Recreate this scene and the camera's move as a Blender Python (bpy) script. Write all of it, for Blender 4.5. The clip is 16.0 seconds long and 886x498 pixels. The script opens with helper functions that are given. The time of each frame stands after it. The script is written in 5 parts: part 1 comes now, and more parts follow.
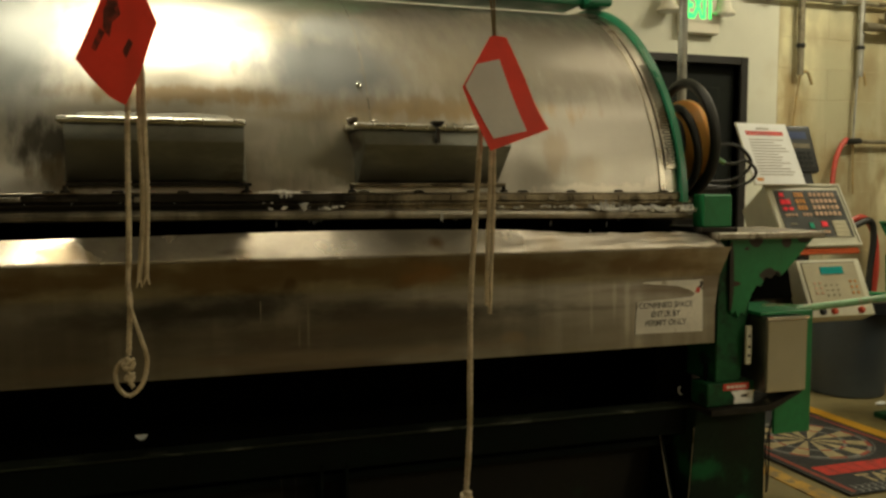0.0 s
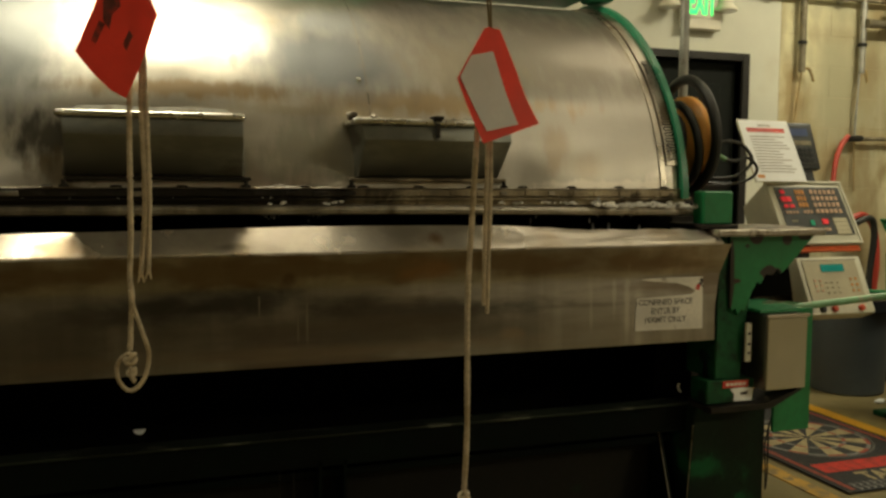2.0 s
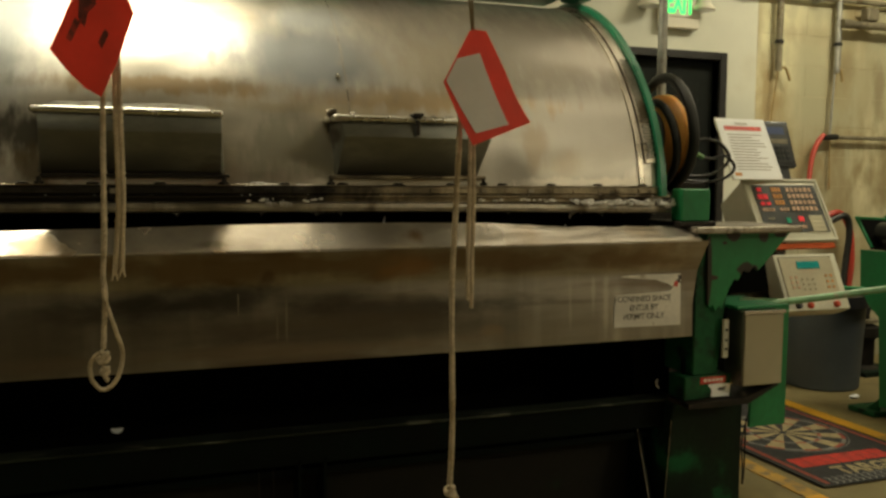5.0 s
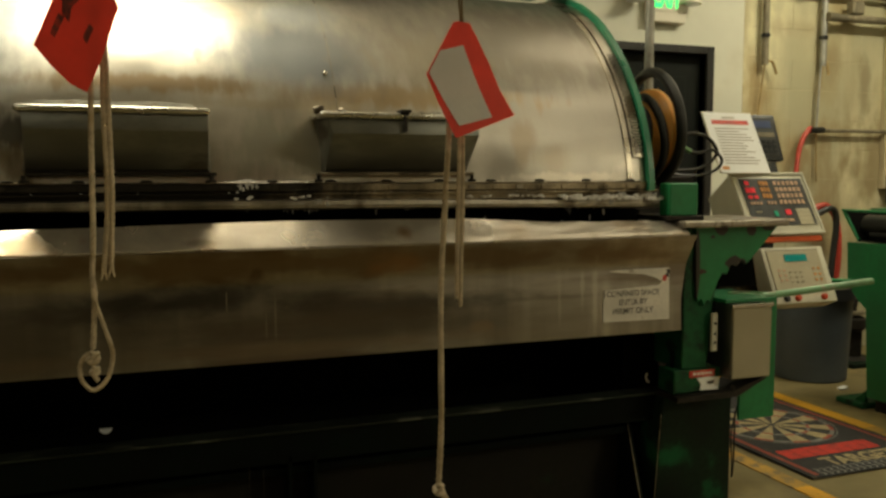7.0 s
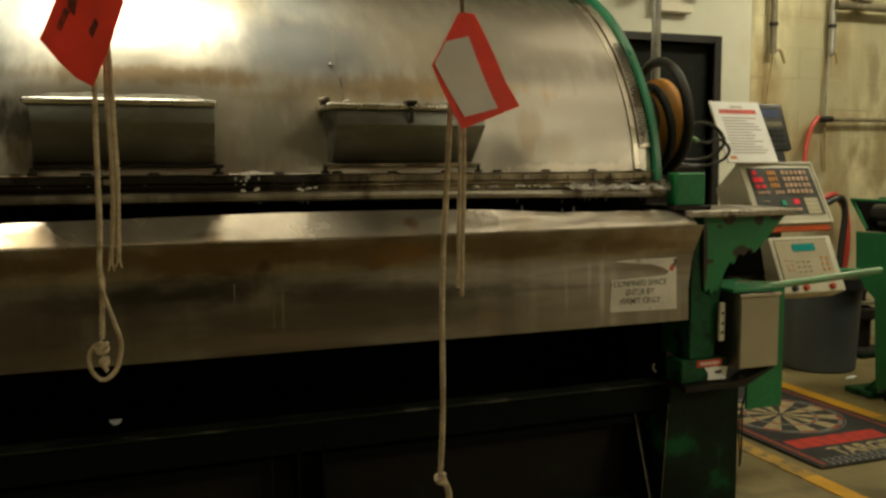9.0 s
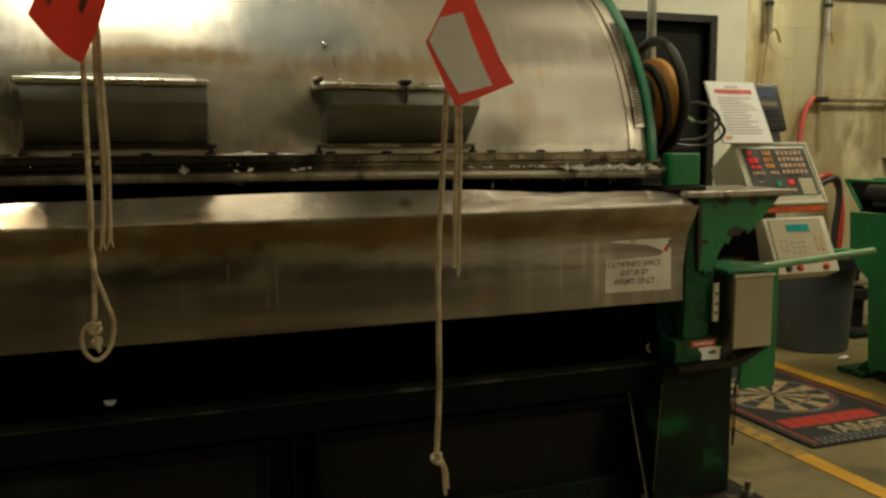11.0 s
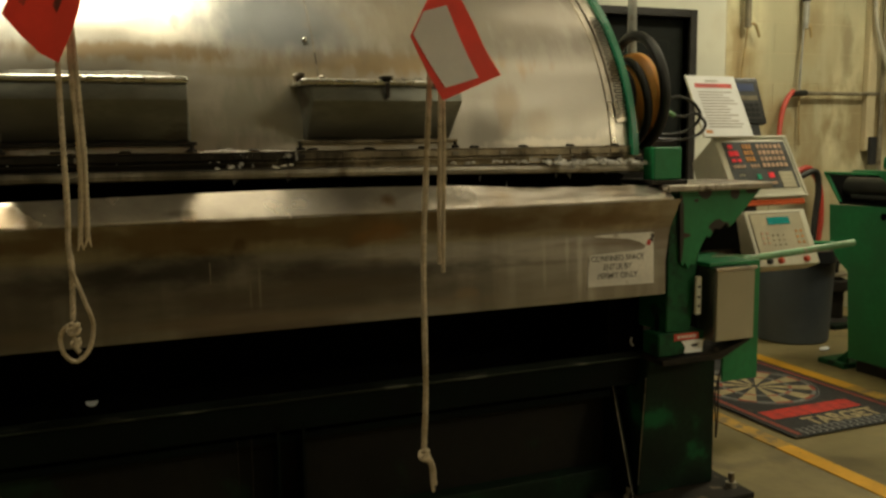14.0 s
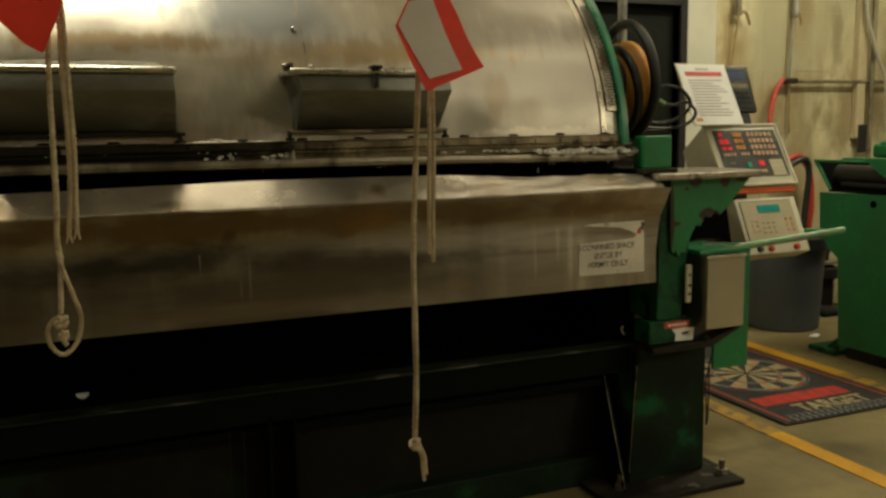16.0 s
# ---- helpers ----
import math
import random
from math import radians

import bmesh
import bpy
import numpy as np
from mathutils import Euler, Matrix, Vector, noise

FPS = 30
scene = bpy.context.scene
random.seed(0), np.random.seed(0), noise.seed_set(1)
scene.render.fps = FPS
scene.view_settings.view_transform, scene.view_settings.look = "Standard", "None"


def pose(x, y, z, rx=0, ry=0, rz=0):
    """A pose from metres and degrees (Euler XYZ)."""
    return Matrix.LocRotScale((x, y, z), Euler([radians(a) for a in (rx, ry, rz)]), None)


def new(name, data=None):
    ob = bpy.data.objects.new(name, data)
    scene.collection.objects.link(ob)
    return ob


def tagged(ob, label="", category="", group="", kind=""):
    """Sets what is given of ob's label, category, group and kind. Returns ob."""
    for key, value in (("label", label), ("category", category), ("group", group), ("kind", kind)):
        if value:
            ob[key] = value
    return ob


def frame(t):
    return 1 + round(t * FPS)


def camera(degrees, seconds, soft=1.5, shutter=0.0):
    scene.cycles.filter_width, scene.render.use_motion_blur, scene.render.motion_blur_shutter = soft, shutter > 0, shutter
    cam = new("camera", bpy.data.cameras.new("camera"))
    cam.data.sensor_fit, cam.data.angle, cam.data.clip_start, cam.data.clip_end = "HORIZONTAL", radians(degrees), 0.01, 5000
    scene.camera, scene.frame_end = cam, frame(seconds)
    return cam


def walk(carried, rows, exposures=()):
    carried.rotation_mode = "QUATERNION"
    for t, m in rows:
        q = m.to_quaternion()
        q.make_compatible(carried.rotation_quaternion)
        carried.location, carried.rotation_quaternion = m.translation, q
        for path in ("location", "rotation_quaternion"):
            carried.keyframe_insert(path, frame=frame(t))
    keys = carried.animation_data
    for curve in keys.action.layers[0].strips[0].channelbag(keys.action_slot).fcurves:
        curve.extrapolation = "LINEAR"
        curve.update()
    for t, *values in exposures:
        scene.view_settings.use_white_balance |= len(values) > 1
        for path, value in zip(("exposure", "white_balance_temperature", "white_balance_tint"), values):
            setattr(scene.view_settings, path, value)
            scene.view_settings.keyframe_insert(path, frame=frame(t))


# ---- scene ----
cam = camera(56.0, 16.0, soft=2.7)
PATH = [
    (0, pose(-0.000, -0.000, 1.250, 85.701, -0.008, -18.002)), (0.5, pose(0.000, 0.004, 1.248, 85.836, -0.167, -18.277)),
    (1, pose(0.000, 0.004, 1.246, 85.843, -0.193, -18.190)), (1.5, pose(0.002, 0.011, 1.247, 84.863, -0.165, -18.336)),
    (2, pose(0.004, 0.007, 1.251, 85.375, -0.290, -17.974)), (2.5, pose(0.005, 0.001, 1.251, 85.273, -0.345, -18.206)),
    (3, pose(0.006, -0.001, 1.253, 85.153, -0.367, -18.627)), (3.5, pose(0.005, 0.002, 1.249, 85.255, -0.372, -18.757)),
    (4, pose(0.004, 0.005, 1.248, 85.505, -0.713, -18.690)), (4.2, pose(0.004, 0.005, 1.248, 85.43, -0.713, -18.98)), (6.3, pose(0.007, 0.004, 1.249, 85.12, 0.109, -19.64)), (6.5, pose(0.007, 0.004, 1.249, 85.123, 0.109, -20.002)),
    (7, pose(0.008, 0.007, 1.251, 84.941, 0.093, -20.080)), (7.5, pose(0.010, 0.001, 1.255, 85.007, 0.208, -20.070)),
    (8, pose(0.010, 0.000, 1.251, 84.970, 0.110, -19.895)), (8.5, pose(0.009, -0.002, 1.251, 84.713, 0.183, -19.770)),
    (9, pose(0.009, 0.003, 1.247, 84.404, 0.399, -19.589)), (11.5, pose(0.013, 0.010, 1.247, 82.949, 0.425, -20.134)),
    (12, pose(0.014, 0.013, 1.247, 83.072, 0.486, -20.391)), (12.5, pose(0.014, 0.015, 1.245, 83.304, 0.581, -20.643)),
    (13, pose(0.014, 0.018, 1.246, 83.031, 0.629, -20.864)), (13.5, pose(0.013, 0.019, 1.246, 82.693, 0.487, -21.160)),
    (14, pose(0.012, 0.013, 1.246, 82.782, 0.802, -21.187)), (14.5, pose(0.009, 0.014, 1.241, 82.674, 0.852, -21.551)),
    (15, pose(0.012, 0.014, 1.245, 82.279, 1.192, -21.665)), (15.5, pose(0.014, 0.013, 1.246, 82.351, 1.338, -21.647)),
    (16, pose(0.018, 0.012, 1.245, 82.082, 1.071, -21.732))]
walk(cam, PATH)

# ---- light: warm fluorescent battens under a closed ceiling ----
world = bpy.data.worlds.new("world")
scene.world = world
world.use_nodes = True
world.node_tree.nodes["Background"].inputs[0].default_value = (0.9, 0.8, 0.6, 1)
world.node_tree.nodes["Background"].inputs[1].default_value = 0.02
scene.view_settings.exposure = 0.0
WARM = (0.96, 0.88, 0.62)
CEILING_FILL = 0.40  # share of each lamp's watts for an added lamp that brightens the ceiling
# x, y, z, length along x, width, watts; first five placed by the reflections
LAMPS = [(-0.20, 2.78, 3.3, 0.94, 0.74, 42), (0.80, 2.42, 3.3, 0.80, 0.30, 1.0), (2.5, 0.2, 3.3, 1.25, 0.35, 5.5), (2.5, 1.4, 3.3, 1.25, 0.35, 2.6), (2.45, 2.65, 3.3, 1.25, 0.35, 2.6),
         # these three are added fill for wall, tags and front, no lamps known there
         (4.3, 3.1, 3.3, 1.25, 0.35, 51), (-2.6, -1.8, 3.3, 1.25, 0.35, 18), (5.6, -2.3, 3.3, 1.25, 0.60, 104)]

# ---- materials ----
def nodes_of(m):
    m.use_nodes = True
    nt = m.node_tree
    return nt, nt.nodes["Principled BSDF"], nt.links


def mat(name, col, rough=0.5, metal=0.0, var=0.25, scale=5.0, stain=None, stain_scale=3.0, stain_at=0.58, stain_soft=0.08,
        bump=0.15, bump_scale=80.0, stretch=(1, 1, 1), rough_var=0.12, dents=0.0, dent_scale=2.5, emit=0.0, coat=0.0, random_tint=0.0, streak=0.0, streak_scale=14.0, spec=0.5, band=None, patches=(), fringe=(2.0, 1, 0.45), patch_edge=(0.15, 1.25), alpha=1.0, laid=False, through_light=0.0):
    """A surface with broad and fine variation, stains and painted shade with a shape of their own, and relief."""
    m = bpy.data.materials.new(name)
    nt, bsdf, link = nodes_of(m)
    N = nt.nodes.new
    co = N("ShaderNodeTexCoord")
    mp = N("ShaderNodeMapping")
    mp.inputs["Scale"].default_value = stretch
    if laid:  # runs on from piece to piece
        co_out = N("ShaderNodeNewGeometry").outputs["Position"]
    else:
        co_out = co.outputs["Object"]
    link.new(co_out, mp.inputs["Vector"])

    def noise_at(s, detail, source):
        n = N("ShaderNodeTexNoise")
        n.inputs["Scale"].default_value, n.inputs["Detail"].default_value = s, detail
        link.new(source, n.inputs["Vector"])
        return n.outputs["Fac"]

    def ramp(fac, lo, hi, a, b):
        r = N("ShaderNodeMapRange")
        r.interpolation_type = "SMOOTHSTEP"
        r.inputs[1].default_value, r.inputs[2].default_value, r.inputs[3].default_value, r.inputs[4].default_value = lo, hi, a, b
        link.new(fac, r.inputs[0])
        return r.outputs[0]

    def mix(fac, a, b, mode="MIX"):
        x = N("ShaderNodeMix")
        x.data_type, x.blend_type = "RGBA", mode
        for sock, v in ((x.inputs[0], fac), (x.inputs[6], a), (x.inputs[7], b)):
            if hasattr(v, "links"):
                link.new(v, sock)
            else:
                sock.default_value = v
        return x.outputs[2]

    broad, fine = noise_at(scale, 4, mp.outputs[0]), noise_at(scale * 9, 5, mp.outputs[0])
    c4 = (*col, 1)
    dark, light = tuple(v * (1 - var) for v in col) + (1,), tuple(min(1, v * (1 + var)) for v in col) + (1,)
    c = mix(ramp(broad, 0.3, 0.7, 0, 1), dark, light)
    c = mix(ramp(fine, 0.35, 0.75, 0, 0.5), c, dark)
    if streak:
        sm = N("ShaderNodeMapping")
        sm.inputs["Scale"].default_value = (1, 1, 0.10)
        link.new(co_out, sm.inputs["Vector"])
        c = mix(ramp(noise_at(streak_scale, 5, sm.outputs[0]), 0.50, 0.68, 0, streak), c, tuple(min(1, v * 1.5) for v in col) + (1,))
        c = mix(ramp(noise_at(streak_scale * 0.37, 4, sm.outputs[0]), 0.52, 0.66, 0, streak), c, tuple(v * 0.5 for v in col) + (1,))
    if random_tint:
        info = N("ShaderNodeObjectInfo")
        c = mix(ramp(info.outputs["Random"], 0, 1, 0, random_tint), c, tuple(v * 0.62 for v in col) + (1,))
    rough_out = ramp(broad, 0.25, 0.75, max(0.03, rough - rough_var), min(1, rough + rough_var))
    if stain:
        mask = ramp(noise_at(stain_scale, 6, mp.outputs[0]), stain_at, stain_at + stain_soft, 0, 0.9)
        c = mix(mask, c, (*stain, 1))
        if metal:
            k = N("ShaderNodeMath")
            k.operation = "MULTIPLY_ADD"
            k.inputs[1].default_value, k.inputs[2].default_value = 0.15, 0.0
            link.new(mask, k.inputs[0])
            s = N("ShaderNodeMath")
            link.new(rough_out, s.inputs[0])
            link.new(k.outputs[0], s.inputs[1])
            rough_out = s.outputs[0]
    if band or patches:
        xyz = N("ShaderNodeSeparateXYZ")
        link.new(co_out, xyz.inputs[0])

        def calc(op, a, b=0.0):
            k = N("ShaderNodeMath")
            k.operation = op
            for sock, v in zip(k.inputs, (a, b)):
                if hasattr(v, "links"):
                    link.new(v, sock)
                else:
                    sock.default_value = v
            return k.outputs[0]

        rag = N("ShaderNodeMapping")
        rag.inputs["Scale"].default_value = fringe
        link.new(co_out, rag.inputs["Vector"])
        sway = calc("SUBTRACT", noise_at(9.0, 7, rag.outputs[0]), 0.5)
    if band:  # height, half width, colour, strength: a ragged tide line
        off = calc("ABSOLUTE", calc("ADD", calc("SUBTRACT", xyz.outputs[2], band[0]), calc("MULTIPLY", sway, band[1] * 3.0)))
        c = mix(ramp(off, band[1] * 0.3, band[1] * 1.5, band[3], 0), c, (*band[2], 1))
    for px, pz, rx, rz, pcol, amount, *dull in patches:  # stains and painted shade, some duller than the sheet or with a softer outline
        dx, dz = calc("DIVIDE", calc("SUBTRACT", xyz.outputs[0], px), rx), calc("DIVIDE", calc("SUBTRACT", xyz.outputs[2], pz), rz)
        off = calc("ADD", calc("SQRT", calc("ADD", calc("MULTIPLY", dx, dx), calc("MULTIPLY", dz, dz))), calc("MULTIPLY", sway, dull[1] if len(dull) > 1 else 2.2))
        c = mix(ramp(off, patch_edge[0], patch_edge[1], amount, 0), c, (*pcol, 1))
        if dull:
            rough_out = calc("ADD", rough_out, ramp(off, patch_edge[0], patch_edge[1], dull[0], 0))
    link.new(c, bsdf.inputs["Base Color"])
    link.new(rough_out, bsdf.inputs["Roughness"])
    bsdf.inputs["Metallic"].default_value = metal
    bsdf.inputs["Alpha"].default_value = alpha
    bsdf.inputs["Specular IOR Level"].default_value = spec
    bsdf.inputs["Coat Weight"].default_value = coat
    normal = None
    if dents:
        d = N("ShaderNodeBump")
        d.inputs["Strength"].default_value, d.inputs["Distance"].default_value = 1.0, dents
        link.new(noise_at(dent_scale, 2, co_out), d.inputs["Height"])
        normal = d.outputs[0]
    if bump:
        b = N("ShaderNodeBump")
        b.inputs["Strength"].default_value, b.inputs["Distance"].default_value = bump, 0.004
        link.new(noise_at(bump_scale, 4, mp.outputs[0]), b.inputs["Height"])
        if normal:
            link.new(normal, b.inputs["Normal"])
        normal = b.outputs[0]
    if normal:
        link.new(normal, bsdf.inputs["Normal"])
    if emit:
        bsdf.inputs["Emission Color"].default_value, bsdf.inputs["Emission Strength"].default_value = c4, emit
    if through_light:  # thin card that lets some light through
        leaf, both = N("ShaderNodeBsdfTranslucent"), N("ShaderNodeMixShader")
        link.new(c, leaf.inputs["Color"])
        both.inputs[0].default_value = through_light
        link.new(bsdf.outputs[0], both.inputs[1])
        link.new(leaf.outputs[0], both.inputs[2])
        link.new(both.outputs[0], nt.nodes["Material Output"].inputs["Surface"])
    return m


M = {
    "hood": mat("hood_steel", (0.60, 0.57, 0.51), 0.34, 1.0, 0.13, 2.2, (0.44, 0.36, 0.24), 2.4, 0.56, 0.16, 0.06, 60, (0.7, 1, 1.6), 0.08, 0.012, 3.4, streak=0.10, streak_scale=22,
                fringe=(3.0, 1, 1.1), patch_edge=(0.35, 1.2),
                # stains, plus broad grey patches painted to dim and trim the lamp reflections
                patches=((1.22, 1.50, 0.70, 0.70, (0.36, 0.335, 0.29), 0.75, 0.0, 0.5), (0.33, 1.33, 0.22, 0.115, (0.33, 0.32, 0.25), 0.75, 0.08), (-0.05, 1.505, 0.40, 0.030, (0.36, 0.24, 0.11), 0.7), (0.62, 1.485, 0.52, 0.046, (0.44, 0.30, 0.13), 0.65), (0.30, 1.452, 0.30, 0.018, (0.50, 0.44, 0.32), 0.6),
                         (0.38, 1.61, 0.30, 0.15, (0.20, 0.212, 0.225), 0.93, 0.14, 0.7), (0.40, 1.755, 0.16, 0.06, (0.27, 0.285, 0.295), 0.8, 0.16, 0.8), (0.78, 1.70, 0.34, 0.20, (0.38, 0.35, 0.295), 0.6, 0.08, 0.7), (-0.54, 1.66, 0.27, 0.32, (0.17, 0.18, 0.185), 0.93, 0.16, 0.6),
                         # soft near-black patch at the far left, brown below it
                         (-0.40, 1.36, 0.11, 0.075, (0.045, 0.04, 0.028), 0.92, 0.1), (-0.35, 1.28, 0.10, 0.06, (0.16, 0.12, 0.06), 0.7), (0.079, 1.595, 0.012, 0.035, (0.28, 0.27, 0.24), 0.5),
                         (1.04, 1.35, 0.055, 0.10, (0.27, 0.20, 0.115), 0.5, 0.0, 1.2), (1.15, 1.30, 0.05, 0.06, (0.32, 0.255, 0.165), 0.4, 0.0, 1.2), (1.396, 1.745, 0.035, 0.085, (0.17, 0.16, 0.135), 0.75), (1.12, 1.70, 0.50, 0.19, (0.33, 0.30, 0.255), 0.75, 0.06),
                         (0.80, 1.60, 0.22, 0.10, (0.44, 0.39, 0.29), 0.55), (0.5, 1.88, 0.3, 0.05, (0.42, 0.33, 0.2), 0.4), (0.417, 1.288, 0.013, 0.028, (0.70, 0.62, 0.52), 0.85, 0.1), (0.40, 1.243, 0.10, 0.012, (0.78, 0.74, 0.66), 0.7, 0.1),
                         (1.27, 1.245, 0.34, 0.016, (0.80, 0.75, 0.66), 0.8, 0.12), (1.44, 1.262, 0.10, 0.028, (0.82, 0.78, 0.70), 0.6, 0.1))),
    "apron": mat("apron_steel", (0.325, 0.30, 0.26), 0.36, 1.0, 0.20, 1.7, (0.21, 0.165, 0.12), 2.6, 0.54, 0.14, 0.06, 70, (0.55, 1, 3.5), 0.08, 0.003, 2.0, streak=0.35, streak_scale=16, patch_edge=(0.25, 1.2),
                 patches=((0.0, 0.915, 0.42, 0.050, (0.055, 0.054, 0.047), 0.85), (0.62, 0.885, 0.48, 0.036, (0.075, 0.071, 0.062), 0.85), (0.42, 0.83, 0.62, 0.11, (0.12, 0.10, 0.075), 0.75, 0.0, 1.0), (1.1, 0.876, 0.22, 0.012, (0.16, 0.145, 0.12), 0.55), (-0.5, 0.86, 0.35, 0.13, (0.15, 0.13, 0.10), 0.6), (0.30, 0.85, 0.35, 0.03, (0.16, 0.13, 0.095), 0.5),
                          # first: long brown stain under the lip, darkened for the fold's shade
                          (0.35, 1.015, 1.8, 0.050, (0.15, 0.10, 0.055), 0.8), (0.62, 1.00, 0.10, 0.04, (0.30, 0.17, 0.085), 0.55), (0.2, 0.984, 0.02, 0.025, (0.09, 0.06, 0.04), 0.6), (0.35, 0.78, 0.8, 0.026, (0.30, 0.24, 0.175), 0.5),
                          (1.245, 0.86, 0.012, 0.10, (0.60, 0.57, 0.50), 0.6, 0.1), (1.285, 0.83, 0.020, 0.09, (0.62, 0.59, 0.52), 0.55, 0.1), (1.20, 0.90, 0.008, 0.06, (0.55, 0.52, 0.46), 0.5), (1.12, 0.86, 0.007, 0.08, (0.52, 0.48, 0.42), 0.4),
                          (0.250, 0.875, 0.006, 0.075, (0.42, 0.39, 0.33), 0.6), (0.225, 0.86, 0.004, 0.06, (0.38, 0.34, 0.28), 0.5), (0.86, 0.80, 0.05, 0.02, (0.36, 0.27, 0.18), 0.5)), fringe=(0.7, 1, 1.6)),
    "lip": mat("lip_steel", (0.60, 0.545, 0.47), 0.22, 0.66, 0.18, 7, (0.33, 0.25, 0.155), 5.0, 0.55, 0.12, 0.05, 60, (1, 1, 1), 0.07, 0.0013, 11.0, patches=((1.25, 1.09, 0.55, 0.3, (0.47, 0.43, 0.37), 0.6, 0.16, 0.8), (1.38, 1.09, 0.06, 0.03, (0.34, 0.23, 0.12), 0.5), (0.98, 1.09, 0.05, 0.03, (0.38, 0.27, 0.15), 0.5), (0.62, 1.09, 0.035, 0.022, (0.26, 0.15, 0.05), 0.8), (0.05, 1.075, 0.07, 0.010, (0.16, 0.13, 0.08), 0.6))),
    "hatch": mat("hatch_steel", (0.215, 0.22, 0.195), 0.44, 0.9, 0.25, 4, (0.115, 0.096, 0.067), 4.0, 0.56, 0.15, 0.05, 60, (1, 1, 2), 0.08, 0.002, 4.0),
    "lid": mat("polished_lid_edge", (0.66, 0.65, 0.60), 0.24, 1.0, 0.15, 9, (0.36, 0.33, 0.26), 6, 0.56, 0.15, 0.03),
    "cover": mat("cover_steel", (0.48, 0.45, 0.345), 0.42, 0.6, 0.12, 3, (0.34, 0.305, 0.22), 3.0, 0.58, 0.2, 0.04, 60),
    "band": mat("band_steel", (0.46, 0.42, 0.35), 0.34, 1.0, 0.2, 6, (0.2, 0.15, 0.09), 6.0, 0.58, 0.12, 0.06, 60),
    "worn": mat("worn_steel", (0.38, 0.34, 0.28), 0.40, 0.85, 0.4, 9, (0.05, 0.035, 0.02), 9.0, 0.54, 0.08, 0.3, 60),
    "grime": mat("black_grime", (0.026, 0.022, 0.017), 0.65, 0.1, 0.5, 12, (0.16, 0.13, 0.09), 14.0, 0.64, 0.06, 0.4, 60, spec=0.25),
    # near black, stands for the shade inside gaps and holes
    "shade_black": mat("painted_shade_black", (0.003, 0.003, 0.0025), 0.95, 0.0, 0.3, 5, bump=0, spec=0.05),
    "green": mat("green_paint", (0.013, 0.195, 0.066), 0.42, 0.0, 0.22, 5, (0.030, 0.020, 0.013), 7.0, 0.61, 0.025, 0.2, 40),
    "green_clean": mat("clean_green_paint", (0.012, 0.185, 0.062), 0.45, 0.0, 0.2, 4, (0.008, 0.12, 0.040), 3.0, 0.58, 0.2, 0.12, 40),
    # the frame's green taken almost to black to hold the shade of recesses
    "green_shaded": mat("shaded_grimy_green", (0.002, 0.0045, 0.0028), 0.75, 0.0, 0.6, 6, (0.005, 0.034, 0.013), 5.0, 0.64, 0.16, 0.3, 40, spec=0.12),
    "green_flaked": mat("flaked_green_paint", (0.013, 0.195, 0.066), 0.42, 0.0, 0.22, 5, (0.030, 0.020, 0.013), 7.0, 0.66, 0.025, 0.2, 40, patch_edge=(0.80, 0.90),
                        patches=((1.74, 1.073, 0.030, 0.020, (0.028, 0.02, 0.014), 1), (1.86, 1.066, 0.026, 0.026, (0.028, 0.02, 0.014), 1), (1.70, 1.045, 0.012, 0.007, (0.028, 0.02, 0.014), 1), (1.93, 1.074, 0.03, 0.016, (0.028, 0.02, 0.014), 1),
                                 (1.80, 0.955, 0.055, 0.025, (0.028, 0.02, 0.014), 1), (1.66, 0.93, 0.03, 0.008, (0.05, 0.02, 0.012), 1), (1.642, 0.95, 0.012, 0.12, (0.028, 0.02, 0.014), 1))),
    "column": mat("chipped_green_paint", (0.011, 0.095, 0.034), 0.6, 0.0, 0.4, 6, (0.010, 0.010, 0.007), 6.0, 0.50, 0.10, 0.3, 40, spec=0.25),
    # flange and bar: darker towards the left end, paler to the right
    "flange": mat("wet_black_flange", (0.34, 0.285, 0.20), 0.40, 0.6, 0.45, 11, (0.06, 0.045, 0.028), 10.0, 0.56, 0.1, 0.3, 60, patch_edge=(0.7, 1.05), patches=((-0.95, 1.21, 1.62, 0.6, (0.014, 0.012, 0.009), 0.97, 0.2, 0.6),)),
    "bar": mat("wet_drip_bar", (0.46, 0.42, 0.35), 0.40, 0.55, 0.35, 9, (0.20, 0.16, 0.11), 9.0, 0.58, 0.1, 0.3, 60, patches=((-0.95, 1.17, 1.4, 0.6, (0.09, 0.08, 0.06), 0.8),)),
    # leg and skirt: flakes and grime over bases darkened for low shade
    "leg": mat("shaded_flaking_green", (0.006, 0.017, 0.008), 0.7, 0.0, 0.6, 6, (0.011, 0.105, 0.036), 6.0, 0.57, 0.14, 0.3, 40, spec=0.2),
    "skirt": mat("shaded_grimy_skirt", (0.009, 0.008, 0.005), 0.7, 0.0, 0.5, 5, (0.010, 0.032, 0.013), 4.0, 0.57, 0.12, 0.3, 40, spec=0.25),
    "beam_edge": mat("scuffed_beam_edge", (0.016, 0.022, 0.014), 0.6, 0.0, 0.5, 9, (0.10, 0.105, 0.08), 14.0, 0.59, 0.07, 0.3, 60, (0.5, 1, 1), spec=0.3),
    "green_pale": mat("pale_green_rod", (0.16, 0.33, 0.17), 0.4, 0.1, 0.3, 9, (0.28, 0.30, 0.2), 12, 0.58, 0.06, 0.2, 50),
    "teal": mat("rim_green", (0.020, 0.200, 0.100), 0.38, 0.0, 0.2, 5, (0.04, 0.06, 0.03), 8.0, 0.66, 0.04, 0.15, 40),
